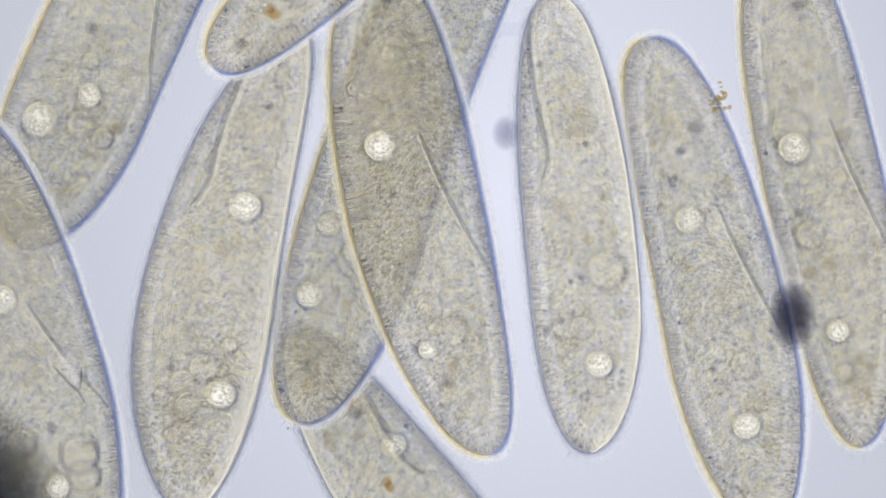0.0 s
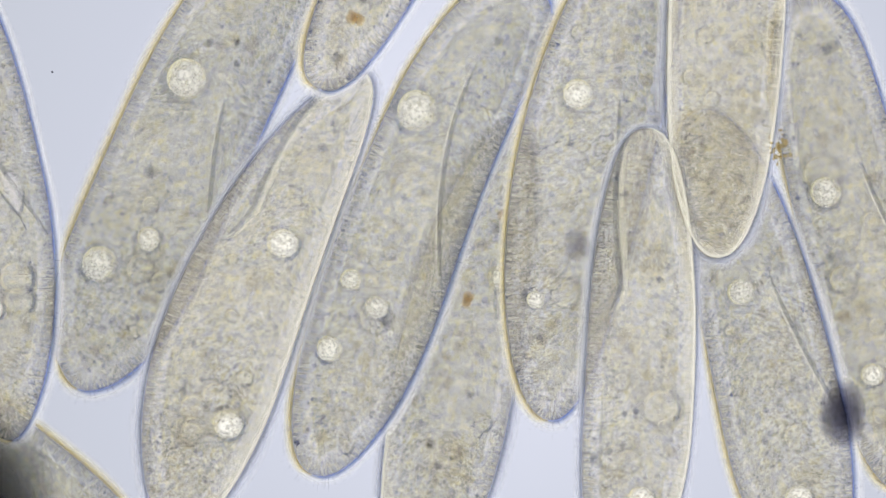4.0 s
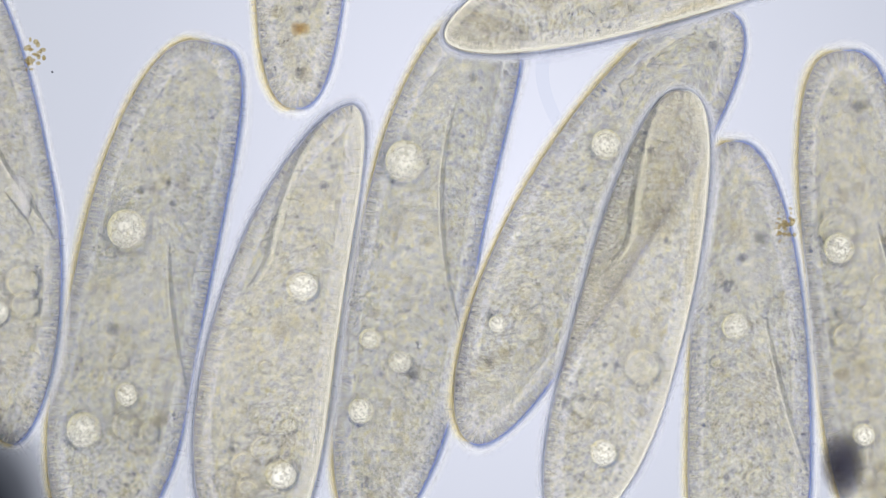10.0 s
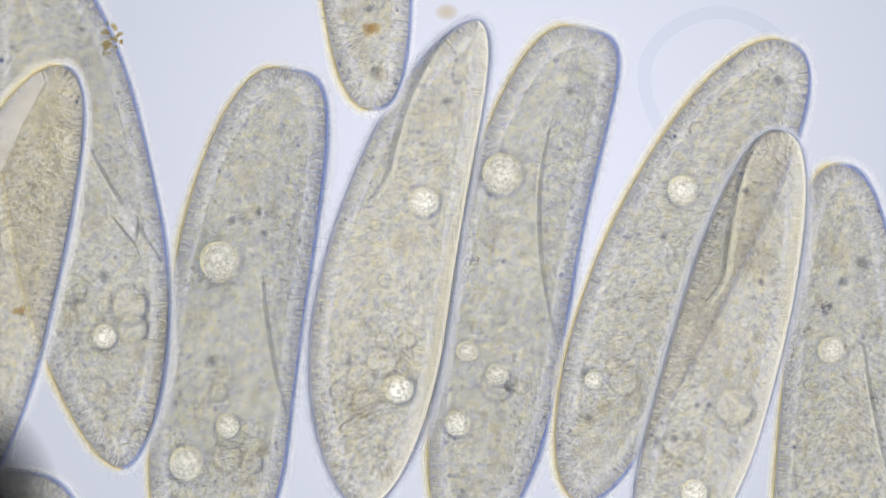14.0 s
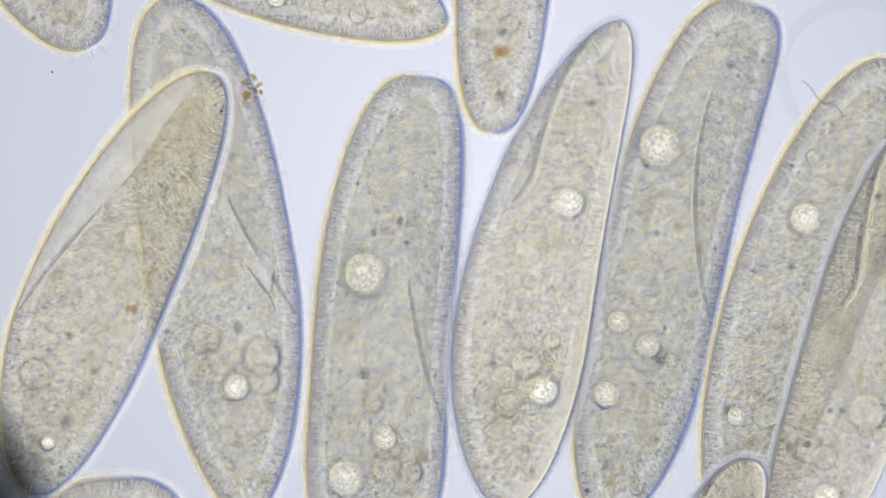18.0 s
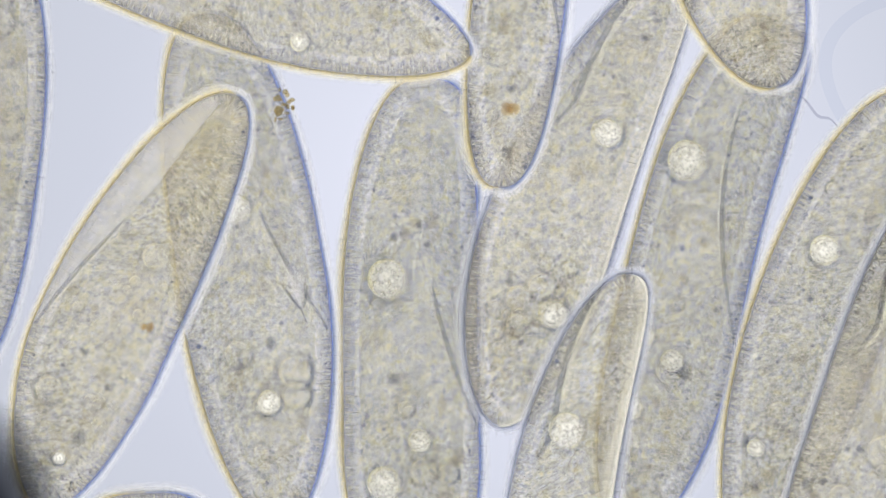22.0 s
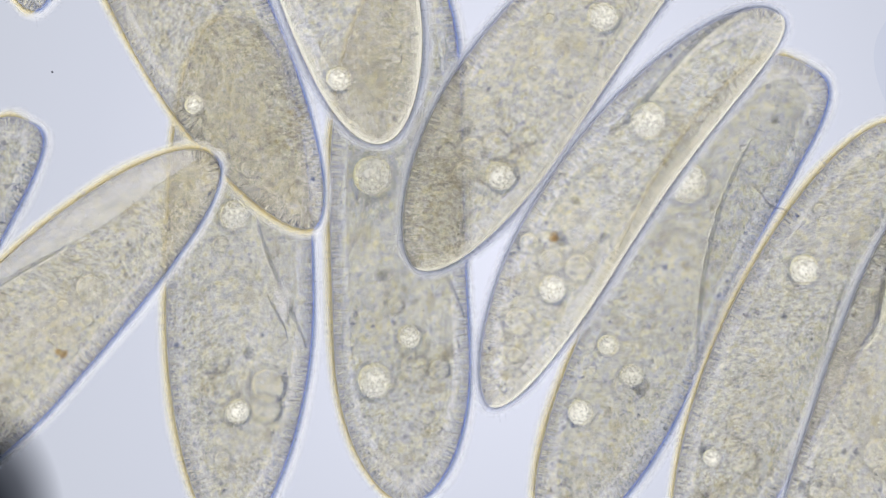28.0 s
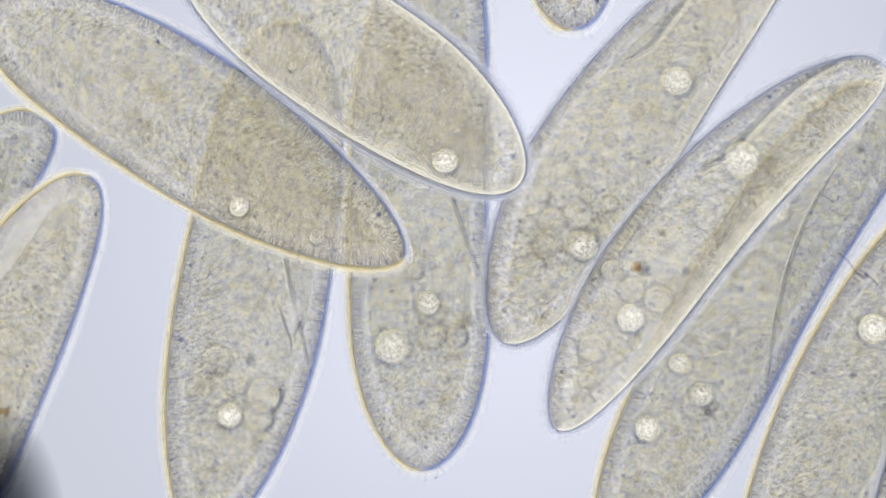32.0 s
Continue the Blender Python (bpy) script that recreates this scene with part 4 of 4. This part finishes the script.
    glide(CELLS["G"], 0.056, [(0,0.0939,-0.0136,14.0),(0.5,0.1010,-0.0154,13.9),(1,0.1072,-0.0168,13.7),(1.5,0.1042,-0.0080,15.5),(2,0.1025,0.0037,17.1),(2.5,0.1049,0.0038,17.1),(3,0.1096,0.0017,17.0),(3.5,0.1111,-0.0236,15.6),(5.5,0.1156,-0.0512,10.5),(6,0.1126,-0.0565,10.0),(6.5,0.1158,-0.0625,12.4),(7,0.1184,-0.0643,14.7),(7.5,0.1164,-0.0696,12.6),(8,0.1123,-0.0703,10.4),(8.5,0.1074,-0.0567,9.4),(9,0.1077,-0.0471,8.3),(9.5,0.1068,-0.0483,4.9),(10,0.1049,-0.0522,1.5),(10.5,0.1047,-0.0540,0.9),(11,0.1041,-0.0554,0.4),(11.5,0.1033,-0.0562,0.3),(12,0.1034,-0.0576,0.2),(12.5,0.1250,-0.0594,-0.6),(13,0.1358,-0.0606,-1.2),(13.5,0.1367,-0.0614,-1.3),(16,0.1522,-0.0511,-5.4),(17,0.1692,-0.0497,-6.0),(19,0.1931,-0.0517,-6.0),(22,0.2031,-0.0517,-6.0),(32,0.2130,-0.0617,-6.0)])
    glide(CELLS["H"], 0.020, [(0,0.1355,0.0181,9.7),(0.5,0.1430,0.0163,9.4),(1,0.1496,0.0141,9.3),(2,0.1438,0.0385,11.2),(3,0.1458,0.0498,11.4),(3.5,0.1462,0.0184,11.4),(5.5,0.1514,-0.0097,6.0),(6,0.1529,-0.0109,5.7),(7,0.1602,-0.0017,-3.7),(8,0.1595,-0.0166,-2.6),(8.4,0.1535,-0.0162,1.4),(9,0.1503,-0.0093,3.9),(9.5,0.1511,-0.0142,3.8),(10,0.1498,-0.0188,3.8),(10.5,0.1485,-0.0237,3.4),(11,0.1472,-0.0282,2.9),(11.5,0.1469,-0.0311,2.2),(12,0.1475,-0.0332,1.4),(12.5,0.1702,-0.0361,1.6),(13,0.1821,-0.0390,1.4),(16,0.2063,-0.0400,1.3),(32,0.2277,-0.0400,0.6)])
    glide(CELLS["I"], -0.022, [(0,-0.0040,-0.1033,35.0),(0.2,-0.0057,-0.0897,30.5),(0.5,-0.0079,-0.0784,24.5),(0.8,-0.0100,-0.1176,11.8),(1,-0.0081,-0.1162,11.6),(1.5,-0.0142,-0.0981,11.6),(2,-0.0168,-0.1035,0.8),(2.5,-0.0172,-0.0826,-10.1),(3,-0.0196,-0.0606,-22.6),(3.5,-0.0066,-0.0520,-18.2),(5.5,0.0178,0.0072,-4.2),(6,0.0205,0.0259,-3.3),(6.5,0.0312,0.0541,-9.7),(7,0.0344,0.1034,-13.9),(7.3,0.0386,0.1428,-11.2),(7.6,0.0407,0.1802,-11.2),(8.5,0.0417,0.2271,-12.0),(32,0.0417,0.2271,-12.0)])
    glide(CELLS["J"], 0.145, [(0,-0.2588,-0.0308,3.4),(11,-0.2114,-0.0081,-4.2),(12,-0.1745,-0.0119,-7.7),(12.5,-0.1565,-0.0124,-8.5),(13,-0.1466,-0.0123,-8.8),(13.5,-0.1466,-0.0136,-10.9),(16,-0.1371,-0.0090,-27.0),(17,-0.1181,-0.0129,-25.9),(17.5,-0.1177,-0.0122,-24.6),(18,-0.1078,-0.0117,-23.5),(18.5,-0.0992,-0.0141,-23.0),(19,-0.1000,-0.0162,-22.6),(19.5,-0.1000,-0.0170,-22.9),(20,-0.0975,-0.0179,-23.1),(20.5,-0.0957,-0.0172,-23.0),(21,-0.0915,-0.0175,-23.6),(21.5,-0.0977,-0.0167,-24.3),(22,-0.1023,-0.0176,-25.4),(22.5,-0.1048,-0.0179,-25.1),(23,-0.1061,-0.0189,-24.7),(23.5,-0.1103,-0.0177,-26.0),(24,-0.1118,-0.0188,-27.2),(24.5,-0.1122,-0.0161,-27.8),(25,-0.1133,-0.0144,-27.4),(25.5,-0.1119,-0.0138,-26.7),(27.5,-0.1174,-0.0177,-40.2),(28,-0.1284,-0.0255,-42.2),(29,-0.1319,-0.0222,-45.3),(29.6,-0.1346,-0.0027,-76.7),(30,-0.1325,-0.0099,-58.2),(30.6,-0.1209,-0.0129,-29.9),(31,-0.1234,-0.0054,-33.1),(31.3,-0.1334,-0.0313,-23.1),(31.6,-0.1338,-0.0260,-15.4),(32,-0.1503,-0.0458,-24.1)])
    glide(CELLS["K"], 0.092, [(0,0.1041,-0.2463,-9.4),(15,0.0992,-0.2267,-10.0),(17.5,0.0904,-0.1838,-11.0),(18,0.0903,-0.1555,-10.8),(19,0.0879,-0.1370,-10.4),(20,0.0611,-0.1430,-9.4),(20.5,0.0592,-0.1248,-8.6),(21.5,0.0558,-0.1019,-7.4),(22,0.0517,-0.0918,-9.4),(22.5,0.0499,-0.0778,-13.8),(23,0.0480,-0.0577,-18.1),(23.5,0.0501,-0.0440,-17.9),(24,0.0491,-0.0294,-17.6),(24.5,0.0502,-0.0109,-21.1),(25,0.0544,0.0003,-23.6),(25.5,0.0559,0.0050,-26.3),(27.5,0.0652,0.0135,-34.2),(28,0.0656,0.0137,-36.2),(28.5,0.0658,0.0141,-36.8),(29,0.0654,0.0140,-37.3),(29.6,0.0660,0.0138,-38.4),(30,0.0810,0.0121,-38.9),(30.5,0.0878,0.0106,-39.3),(31,0.0920,0.0115,-39.7),(31.5,0.0943,0.0129,-40.6),(32,0.0949,0.0009,-41.6)])
    glide(CELLS["M"], 0.128, [(0,-0.2230,0.2085,75.3),(13,-0.1291,0.1407,74.5),(15.5,-0.1137,0.1171,74.2),(16,-0.1119,0.1143,74.9),(17,-0.0814,0.1071,75.3),(18,-0.0741,0.1076,67.2),(19,-0.0629,0.0994,67.5),(19.5,-0.0621,0.0946,69.8),(20,-0.0624,0.0936,72.2),(20.5,-0.0626,0.0922,72.0),(21,-0.0629,0.0920,71.9),(21.5,-0.0649,0.0936,71.8),(22,-0.0682,0.0907,72.0),(22.5,-0.0732,0.0888,70.5),(23,-0.0762,0.0864,68.9),(23.5,-0.0785,0.0796,58.0),(24,-0.0775,0.0742,51.8),(24.5,-0.0812,0.0683,52.5),(25,-0.0864,0.0703,50.1),(25.5,-0.0829,0.0690,51.7),(27.5,-0.0788,0.0804,30.1),(28,-0.0844,0.0775,29.9),(28.5,-0.0908,0.0742,35.4),(29,-0.0952,0.0706,41.0),(29.6,-0.0939,0.0685,45.1),(30,-0.0818,0.0643,49.5),(31,-0.0805,0.0619,53.7),(32,-0.0832,0.0392,58.8)])
    glide(CELLS["O"], 0.092, [(0,0.1911,0.1975,-64.2),(6.5,0.1598,0.1530,-60.8),(7.5,0.1319,0.1267,-63.1),(8,0.1155,0.1050,-57.3),(8.4,0.0906,0.0856,-58.1),(8.6,0.0982,0.0868,-60.7),(9,0.0983,0.0881,-60.9),(9.5,0.0868,0.0948,-65.7),(10,0.0792,0.0957,-73.8),(10.5,0.0591,0.0960,-81.1),(11,0.0739,0.1009,-86.9),(12,0.0732,0.1015,-88.1),(13,0.1194,0.1019,-89.4),(13.5,0.1232,0.1182,-86.9),(16,0.1618,0.2112,-83.2),(32,0.1618,0.2112,-83.2)])
    glide(CELLS["U"], 0.092, [(0,0.2443,0.2352,66.0),(11,0.2409,0.2060,73.3),(13.5,0.1802,0.1382,80.0),(15.5,0.0975,0.0945,84.0),(16,0.1141,0.0894,68.5),(17,0.1343,0.0930,67.2),(17.5,0.1459,0.1147,67.2),(18,0.1367,0.1269,69.9),(19,0.1274,0.1070,66.2),(20,0.1331,0.0911,64.1),(20.5,0.1296,0.0847,64.1),(21.5,0.1189,0.0755,55.2),(21.8,0.1093,0.1051,31.9),(22,0.0951,0.1347,14.3),(22.5,0.0971,0.1555,12.9),(23.2,0.0992,0.1868,12.8),(25,0.1046,0.2612,11.7),(32,0.1046,0.2612,11.7)])
    glide(CELLS["R"], 0.092, [(0,0.1547,0.2216,-5.1),(1.5,0.1430,0.1796,-5.1),(2,0.1294,0.1532,-0.9),(2.5,0.1176,0.1473,-0.9),(2.7,0.1001,0.1425,-0.9),(3,0.0859,0.1257,1.5),(3.5,0.0890,0.0987,0.4),(5.5,0.1063,0.0607,-0.2),(6,0.1060,0.0677,0.4),(6.5,0.1031,0.0309,-4.4),(7,0.1026,-0.0037,-7.1),(7.3,0.1013,-0.0115,-7.1),(7.5,0.1008,-0.0280,-7.4),(7.7,0.0990,-0.0524,-7.5),(8,0.0920,-0.1003,-5.3),(8.2,0.0739,-0.1404,-5.0),(8.4,0.0573,-0.1931,-4.3),(9,0.0475,-0.2322,-4.3),(32,0.0475,-0.2322,-4.3)])
    glide(CELLS["S"], 0.092, [(0,-0.2318,-0.1911,-1.3),(11,-0.1976,-0.1714,-4.7),(12,-0.1694,-0.1656,-4.0),(13,-0.1552,-0.1543,-8.4),(13.5,-0.1568,-0.1573,-6.8),(16,-0.1335,-0.1607,1.8),(17,-0.1174,-0.1609,2.8),(18,-0.1102,-0.1618,2.8),(19,-0.1042,-0.1634,2.5),(20,-0.0989,-0.1644,2.8),(20.5,-0.0969,-0.1644,2.8),(22,-0.0989,-0.1667,2.8),(23,-0.0998,-0.1683,2.8),(24.5,-0.1063,-0.1622,2.8),(25,-0.1102,-0.1613,2.8),(25.5,-0.1135,-0.1640,2.8),(27.5,-0.1106,-0.1784,2.8),(32,-0.1164,-0.1999,2.8)])
    glide(CELLS["T"], 0.092, [(0,-0.0223,0.1169,-46.9),(1,-0.0171,0.1324,-33.7),(2,-0.0069,0.1490,-33.6),(3,-0.0071,0.1504,-25.9),(3.5,-0.0082,0.1304,-25.5),(5.5,-0.0049,0.1194,-36.7),(6,-0.0064,0.1142,-34.7),(6.5,-0.0133,0.1137,-28.7),(7,-0.0215,0.1167,-22.7),(7.5,-0.0311,0.1195,-14.6),(8,-0.0409,0.1241,-6.5),(8.5,-0.0431,0.1240,-5.4),(9,-0.0446,0.1245,-4.2),(9.5,-0.0470,0.1256,-3.1),(10,-0.0484,0.1267,-1.9),(10.5,-0.0496,0.1285,-0.7),(11,-0.0531,0.1256,0.5),(11.5,-0.0558,0.1262,1.5),(12,-0.0564,0.1266,2.5),(12.5,-0.0356,0.1266,3.2),(13,-0.0244,0.1263,3.9),(13.5,-0.0289,0.1267,3.7),(15.5,-0.0225,0.1245,2.9),(16,-0.0111,0.1236,0.5),(16.5,-0.0036,0.1231,-0.8),(17,0.0122,0.1209,-2.2),(17.5,0.0117,0.1185,-2.9),(18,0.0226,0.1186,-3.8),(18.5,0.0314,0.1116,-4.8),(19,0.0323,0.1130,-5.8),(19.5,0.0332,0.1157,-5.8),(20,0.0346,0.1120,-6.0),(20.5,0.0343,0.1148,-5.4),(21,0.0346,0.1172,-6.1),(21.5,0.0339,0.1150,-6.7),(22,0.0277,0.0990,-6.2),(22.5,0.0213,0.0959,-5.7),(23,0.0207,0.0998,-5.2),(23.5,0.0117,0.1096,2),(24,0.0152,0.1076,9),(24.5,0.0215,0.1414,4),(25,0.0256,0.1517,0),(25.5,0.0360,0.1605,-6),(27.5,0.0498,0.1954,-13.7),(32,0.0498,0.1954,-13.7)])
    glide(CELLS["V"], 0.160, [(0,-0.0960,0.2574,20.1),(20,-0.0719,0.1996,23.5),(22,-0.0424,0.1581,23.9),(23,-0.0310,0.1490,19.2),(24,-0.0359,0.1441,17.1),(24.5,-0.0392,0.1399,17.1),(25,-0.0400,0.1217,19.3),(25.5,-0.0377,0.1191,18.5),(27.5,-0.0301,0.1044,9.4),(28,-0.0324,0.1097,9.1),(29,-0.0424,0.1104,16.5),(29.6,-0.0432,0.0934,25.3),(30,-0.0326,0.0993,30.0),(31,-0.0268,0.0891,38.5),(32,-0.0315,0.0717,48.4)])
    glide(CELLS["X"], 0.092, [(0,-0.1001,0.2623,-2.1),(3.5,-0.1099,0.2036,-5.0),(5,-0.1167,0.1175,-7.1),(5.5,-0.1186,0.0970,-7.1),(6,-0.1214,0.0683,-6.3),(6.5,-0.1195,0.0954,-3.7),(7,-0.1395,0.1492,-7.4),(7.4,-0.1467,0.1918,-6.8),(9,-0.1476,0.2407,-6.1),(32,-0.1476,0.2407,-6.1)])
    glide(CELLS["Y"], -0.022, [(0,-0.3101,0.0549,-93.9),(2,-0.2560,0.0559,-93.2),(2.5,-0.2164,0.0341,-93.9),(3,-0.2022,-0.0190,-96.1),(3.2,-0.1932,-0.0386,-113.3),(3.5,-0.1726,-0.0824,-133.9),(5.5,-0.1545,-0.0825,-134.1),(6,-0.1672,-0.0767,-135.6),(7,-0.1773,-0.0940,-126.9),(8,-0.1882,-0.1049,-126.4),(12,-0.2194,-0.1403,-126.4),(32,-0.2194,-0.1403,-126.4)])
    glide(CELLS["AA"], -0.022, [(0,-0.2687,0.1979,27.2),(15,-0.2271,0.1771,27.2),(17,-0.1853,0.1520,27.3),(18,-0.1684,0.1500,26.7),(18.5,-0.1613,0.1227,33.9),(19,-0.1643,0.0927,37.3),(19.5,-0.1591,0.0789,28.8),(20,-0.1572,0.0645,23.1),(20.5,-0.1664,0.0358,6.6),(21,-0.1647,0.0244,0.3),(21.5,-0.1679,0.0205,-7.1),(22,-0.1739,0.0297,-7.4),(23,-0.1806,0.0451,-10.3),(24,-0.2263,0.0495,-9.0),(26,-0.2784,0.0495,-9.0),(32,-0.2784,0.0495,-9.0)])
    glide(CELLS["AC"], 0.160, [(0,-0.1562,0.2680,7.1),(25,-0.1433,0.2310,2.9),(25.5,-0.1396,0.1990,3.0),(27.5,-0.1307,0.1111,4.0),(27.8,-0.1361,0.1276,4.3),(28,-0.1415,0.1520,4.4),(28.4,-0.1461,0.1859,3.6),(30,-0.1517,0.2309,3.6),(32,-0.1517,0.2309,3.6)])
    glide(CELLS["AD"], 0.056, [(0,-0.3356,-0.0794,-27.6),(26,-0.2758,-0.0495,-27.6),(27.5,-0.2215,-0.0386,-28.9),(28,-0.1812,-0.0229,-27.2),(28.3,-0.1892,-0.0318,-29.7),(28.6,-0.1957,-0.0368,-31.0),(29.3,-0.2188,-0.0410,-33.2),(29.6,-0.2160,-0.0241,-34.2),(30,-0.1875,-0.0154,-34.9),(30.3,-0.1715,-0.0034,-36.4),(30.6,-0.1789,-0.0038,-36.0),(31,-0.1841,-0.0137,-33.5),(32,-0.1816,-0.0188,-31.4)])
    glide(CELLS["Z"], -0.022, [(0,-0.1475,-0.2825,-3.6),(6.5,-0.1267,-0.2618,-3.6),(7.5,-0.1006,-0.1885,-7.1),(8,-0.0818,-0.1648,-5.9),(8.2,-0.0425,-0.1636,-2.9),(8.4,-0.0013,-0.1481,-5.5),(8.6,0.0262,-0.1785,-4.3),(9,0.0397,-0.2306,-3.6),(10,0.0501,-0.2825,-3.6),(32,0.0501,-0.2825,-3.6)])
    glide(CELLS["ZB"], -0.022, [(0,0.3745,-0.0570,80.4),(1.5,0.3121,-0.0653,80.4),(2,0.2533,-0.0746,78.3),(2.3,0.2121,-0.0786,79.6),(2.5,0.1691,-0.0855,78.6),(2.7,0.1410,-0.0912,78.3),(3,0.1013,-0.1051,77.5),(3.2,0.0866,-0.1106,77.0),(3.5,0.0817,-0.1372,75.1),(5.5,0.0699,-0.2252,71.6),(32,0.0699,-0.2252,71.6)])
    glide(CELLS["AF"], 0.128, [(0,0.0425,0.2966,1.2),(29,0.0425,0.2201,1.2),(31,0.0425,0.1647,1.2),(31.6,0.0427,0.1541,1.3),(32,0.0425,0.1471,1.2)])
    glide(CELLS["blot"], 0.155, [(0,0.1163,-0.0224,0.0),(0.5,0.1222,-0.0232,0.0),(1,0.1280,-0.0243,0.0),(1.5,0.1280,-0.0243,0.0),(2,0.1299,-0.0215,0.0),(2.5,0.1318,-0.0181,0.0),(3,0.1346,-0.0233,0.0),(3.5,0.1333,-0.0482,0.0),(5.5,0.1329,-0.0619,0.0),(6,0.1333,-0.0681,0.0),(7,0.1352,-0.0704,0.0),(8,0.1357,-0.0710,0.0),(9,0.1348,-0.0710,0.0),(10,0.1333,-0.0717,0.0),(11,0.1320,-0.0717,0.0),(12,0.1322,-0.0698,0.0),(12.5,0.1517,-0.0717,0.0),(13,0.1630,-0.0732,0.0),(16,0.1875,-0.0732,0.0),(32,0.2101,-0.0732,0.0)])
    glide(CELLS["speck"], 0.150, [(0,0.0210,0.0387,0.0),(1,0.0355,0.0387,0.0),(2,0.0381,0.0383,0.0),(3,0.0449,0.0368,0.0),(3.5,0.0453,0.0106,0.0),(5.5,0.0427,-0.0055,0.0),(8,0.0464,0.1021,0.0),(32,0.0785,0.1399,0.0)])
    glide(CELLS["vesicle"], 0.003, [(0,0.0238,0.1069,0.0),(3,0.0238,0.1028,0.0),(5.5,0.0607,0.0659,0.0),(12,0.0659,0.0597,0.0),(12.5,0.0880,0.0591,0.0),(13,0.0997,0.0587,0.0),(13.5,0.0993,0.0587,0.0),(15.5,0.1162,0.0597,0.0),(16,0.1248,0.0601,0.0),(17,0.1432,0.0618,0.0),(18,0.1502,0.0628,0.0),(19,0.1613,0.0628,0.0),(21,0.1634,0.0628,0.0),(24,0.1757,0.0659,0.0),(32,0.1880,0.0659,0.0)])
    glide(CELLS["smear"], 0.004, [(0,-0.0459,0.1151,0.0),(10,-0.0418,0.1028,0.0),(11.4,-0.0326,0.0884,0.0),(11.8,-0.0304,0.0874,0.0),(12.2,-0.0213,0.0874,0.0),(12.6,-0.0010,0.0874,0.0),(13,0.0014,0.0872,0.0),(13.4,-0.0008,0.0864,0.0),(16,0.0285,0.0857,0.0),(17,0.0443,0.0884,0.0),(18,0.0525,0.1028,0.0),(32,0.0566,0.1151,0.0)])
    glide(CELLS["clump_two"], 0.110, [(0,0.0941,0.0503,0), (0.5,0.1007,0.0510,0), (1,0.1073,0.0514,0), (2,0.1100,0.0520,4), (3,0.1119,0.0503,4), (3.5,0.1129,0.0437,2), (5.5,0.1214,0.0093,-4), (6.5,0.1237,0.0021,-3), (7,0.1262,-0.0039,2), (7.5,0.1256,-0.0023,0), (8,0.1214,-0.0064,-4), (8.3,0.1164,-0.0029,-6), (8.6,0.1167,0.0050,-7), (9,0.1162,0.0064,-8), (9.5,0.1183,0.0060,-11), (10,0.1167,0.0075,-14), (11,0.1160,0.0079,-14), (12,0.1164,0.0068,-15), (13,0.1423,0.0041,-16), (16,0.1616,0.0079,-20), (32,0.1964,0.0002,-20)])
    glide(CELLS["clump"], 0.070, [(0,-0.1669,0.0595,0),(5.5,-0.1511,0.0615,0),(6,-0.1471,0.0625,0),(7,-0.1438,0.0664,0),(8,-0.1412,0.0674,0),(9,-0.1428,0.0678,0),(10,-0.1436,0.0678,0),(11,-0.1447,0.0694,0),(12,-0.1461,0.0710,0),(13,-0.1164,0.0748,0),(13.5,-0.1171,0.0741,0),(15.5,-0.1057,0.0722,0),(16,-0.0986,0.0715,0),(16.5,-0.0899,0.0712,0),(17,-0.0795,0.0617,0),(17.5,-0.0789,0.0588,0),(18,-0.0676,0.0558,0),(18.5,-0.0581,0.0549,0),(19,-0.0580,0.0552,0),(19.5,-0.0574,0.0517,0),(20,-0.0542,0.0484,0),(20.5,-0.0541,0.0468,0),(21,-0.0530,0.0484,0),(21.5,-0.0551,0.0503,0),(22,-0.0564,0.0503,0),(22.5,-0.0577,0.0503,0),(23,-0.0586,0.0499,0),(24,-0.0623,0.0527,0),(24.5,-0.0621,0.0525,0),(25,-0.0602,0.0518,0),(25.5,-0.0584,0.0513,0),(27.5,-0.0502,0.0467,0),(28,-0.0514,0.0453,0),(28.5,-0.0528,0.0441,0),(29,-0.0540,0.0432,0),(29.6,-0.0540,0.0457,0),(30,-0.0450,0.0581,0),(31,-0.0404,0.0585,0),(32,-0.0370,0.0391,0)])
    glide(CELLS["fibre"], 0.075, [(0,0.1905,0.1165,0.0),(15,0.1905,0.1165,0.0),(16.5,0.1708,0.0988,0.0),(17.5,0.1313,0.0633,0.0),(18.5,0.1317,0.0485,0.0),(19,0.1294,0.0465,0.0),(20,0.1323,0.0426,0.0),(20.5,0.1323,0.0426,0.0),(22,0.1303,0.0479,0.0),(23,0.1238,0.0452,0.0),(24.5,0.1191,0.0353,0.0),(25,0.1185,0.0312,0.0),(27.5,0.1152,0.0189,0.0),(28,0.1140,0.0164,0.0),(29.6,0.1165,0.0140,0.0),(30,0.1317,0.0120,0.0),(31,0.1402,0.0091,0.0),(32,0.1447,-0.0077,0.0)])


motions()
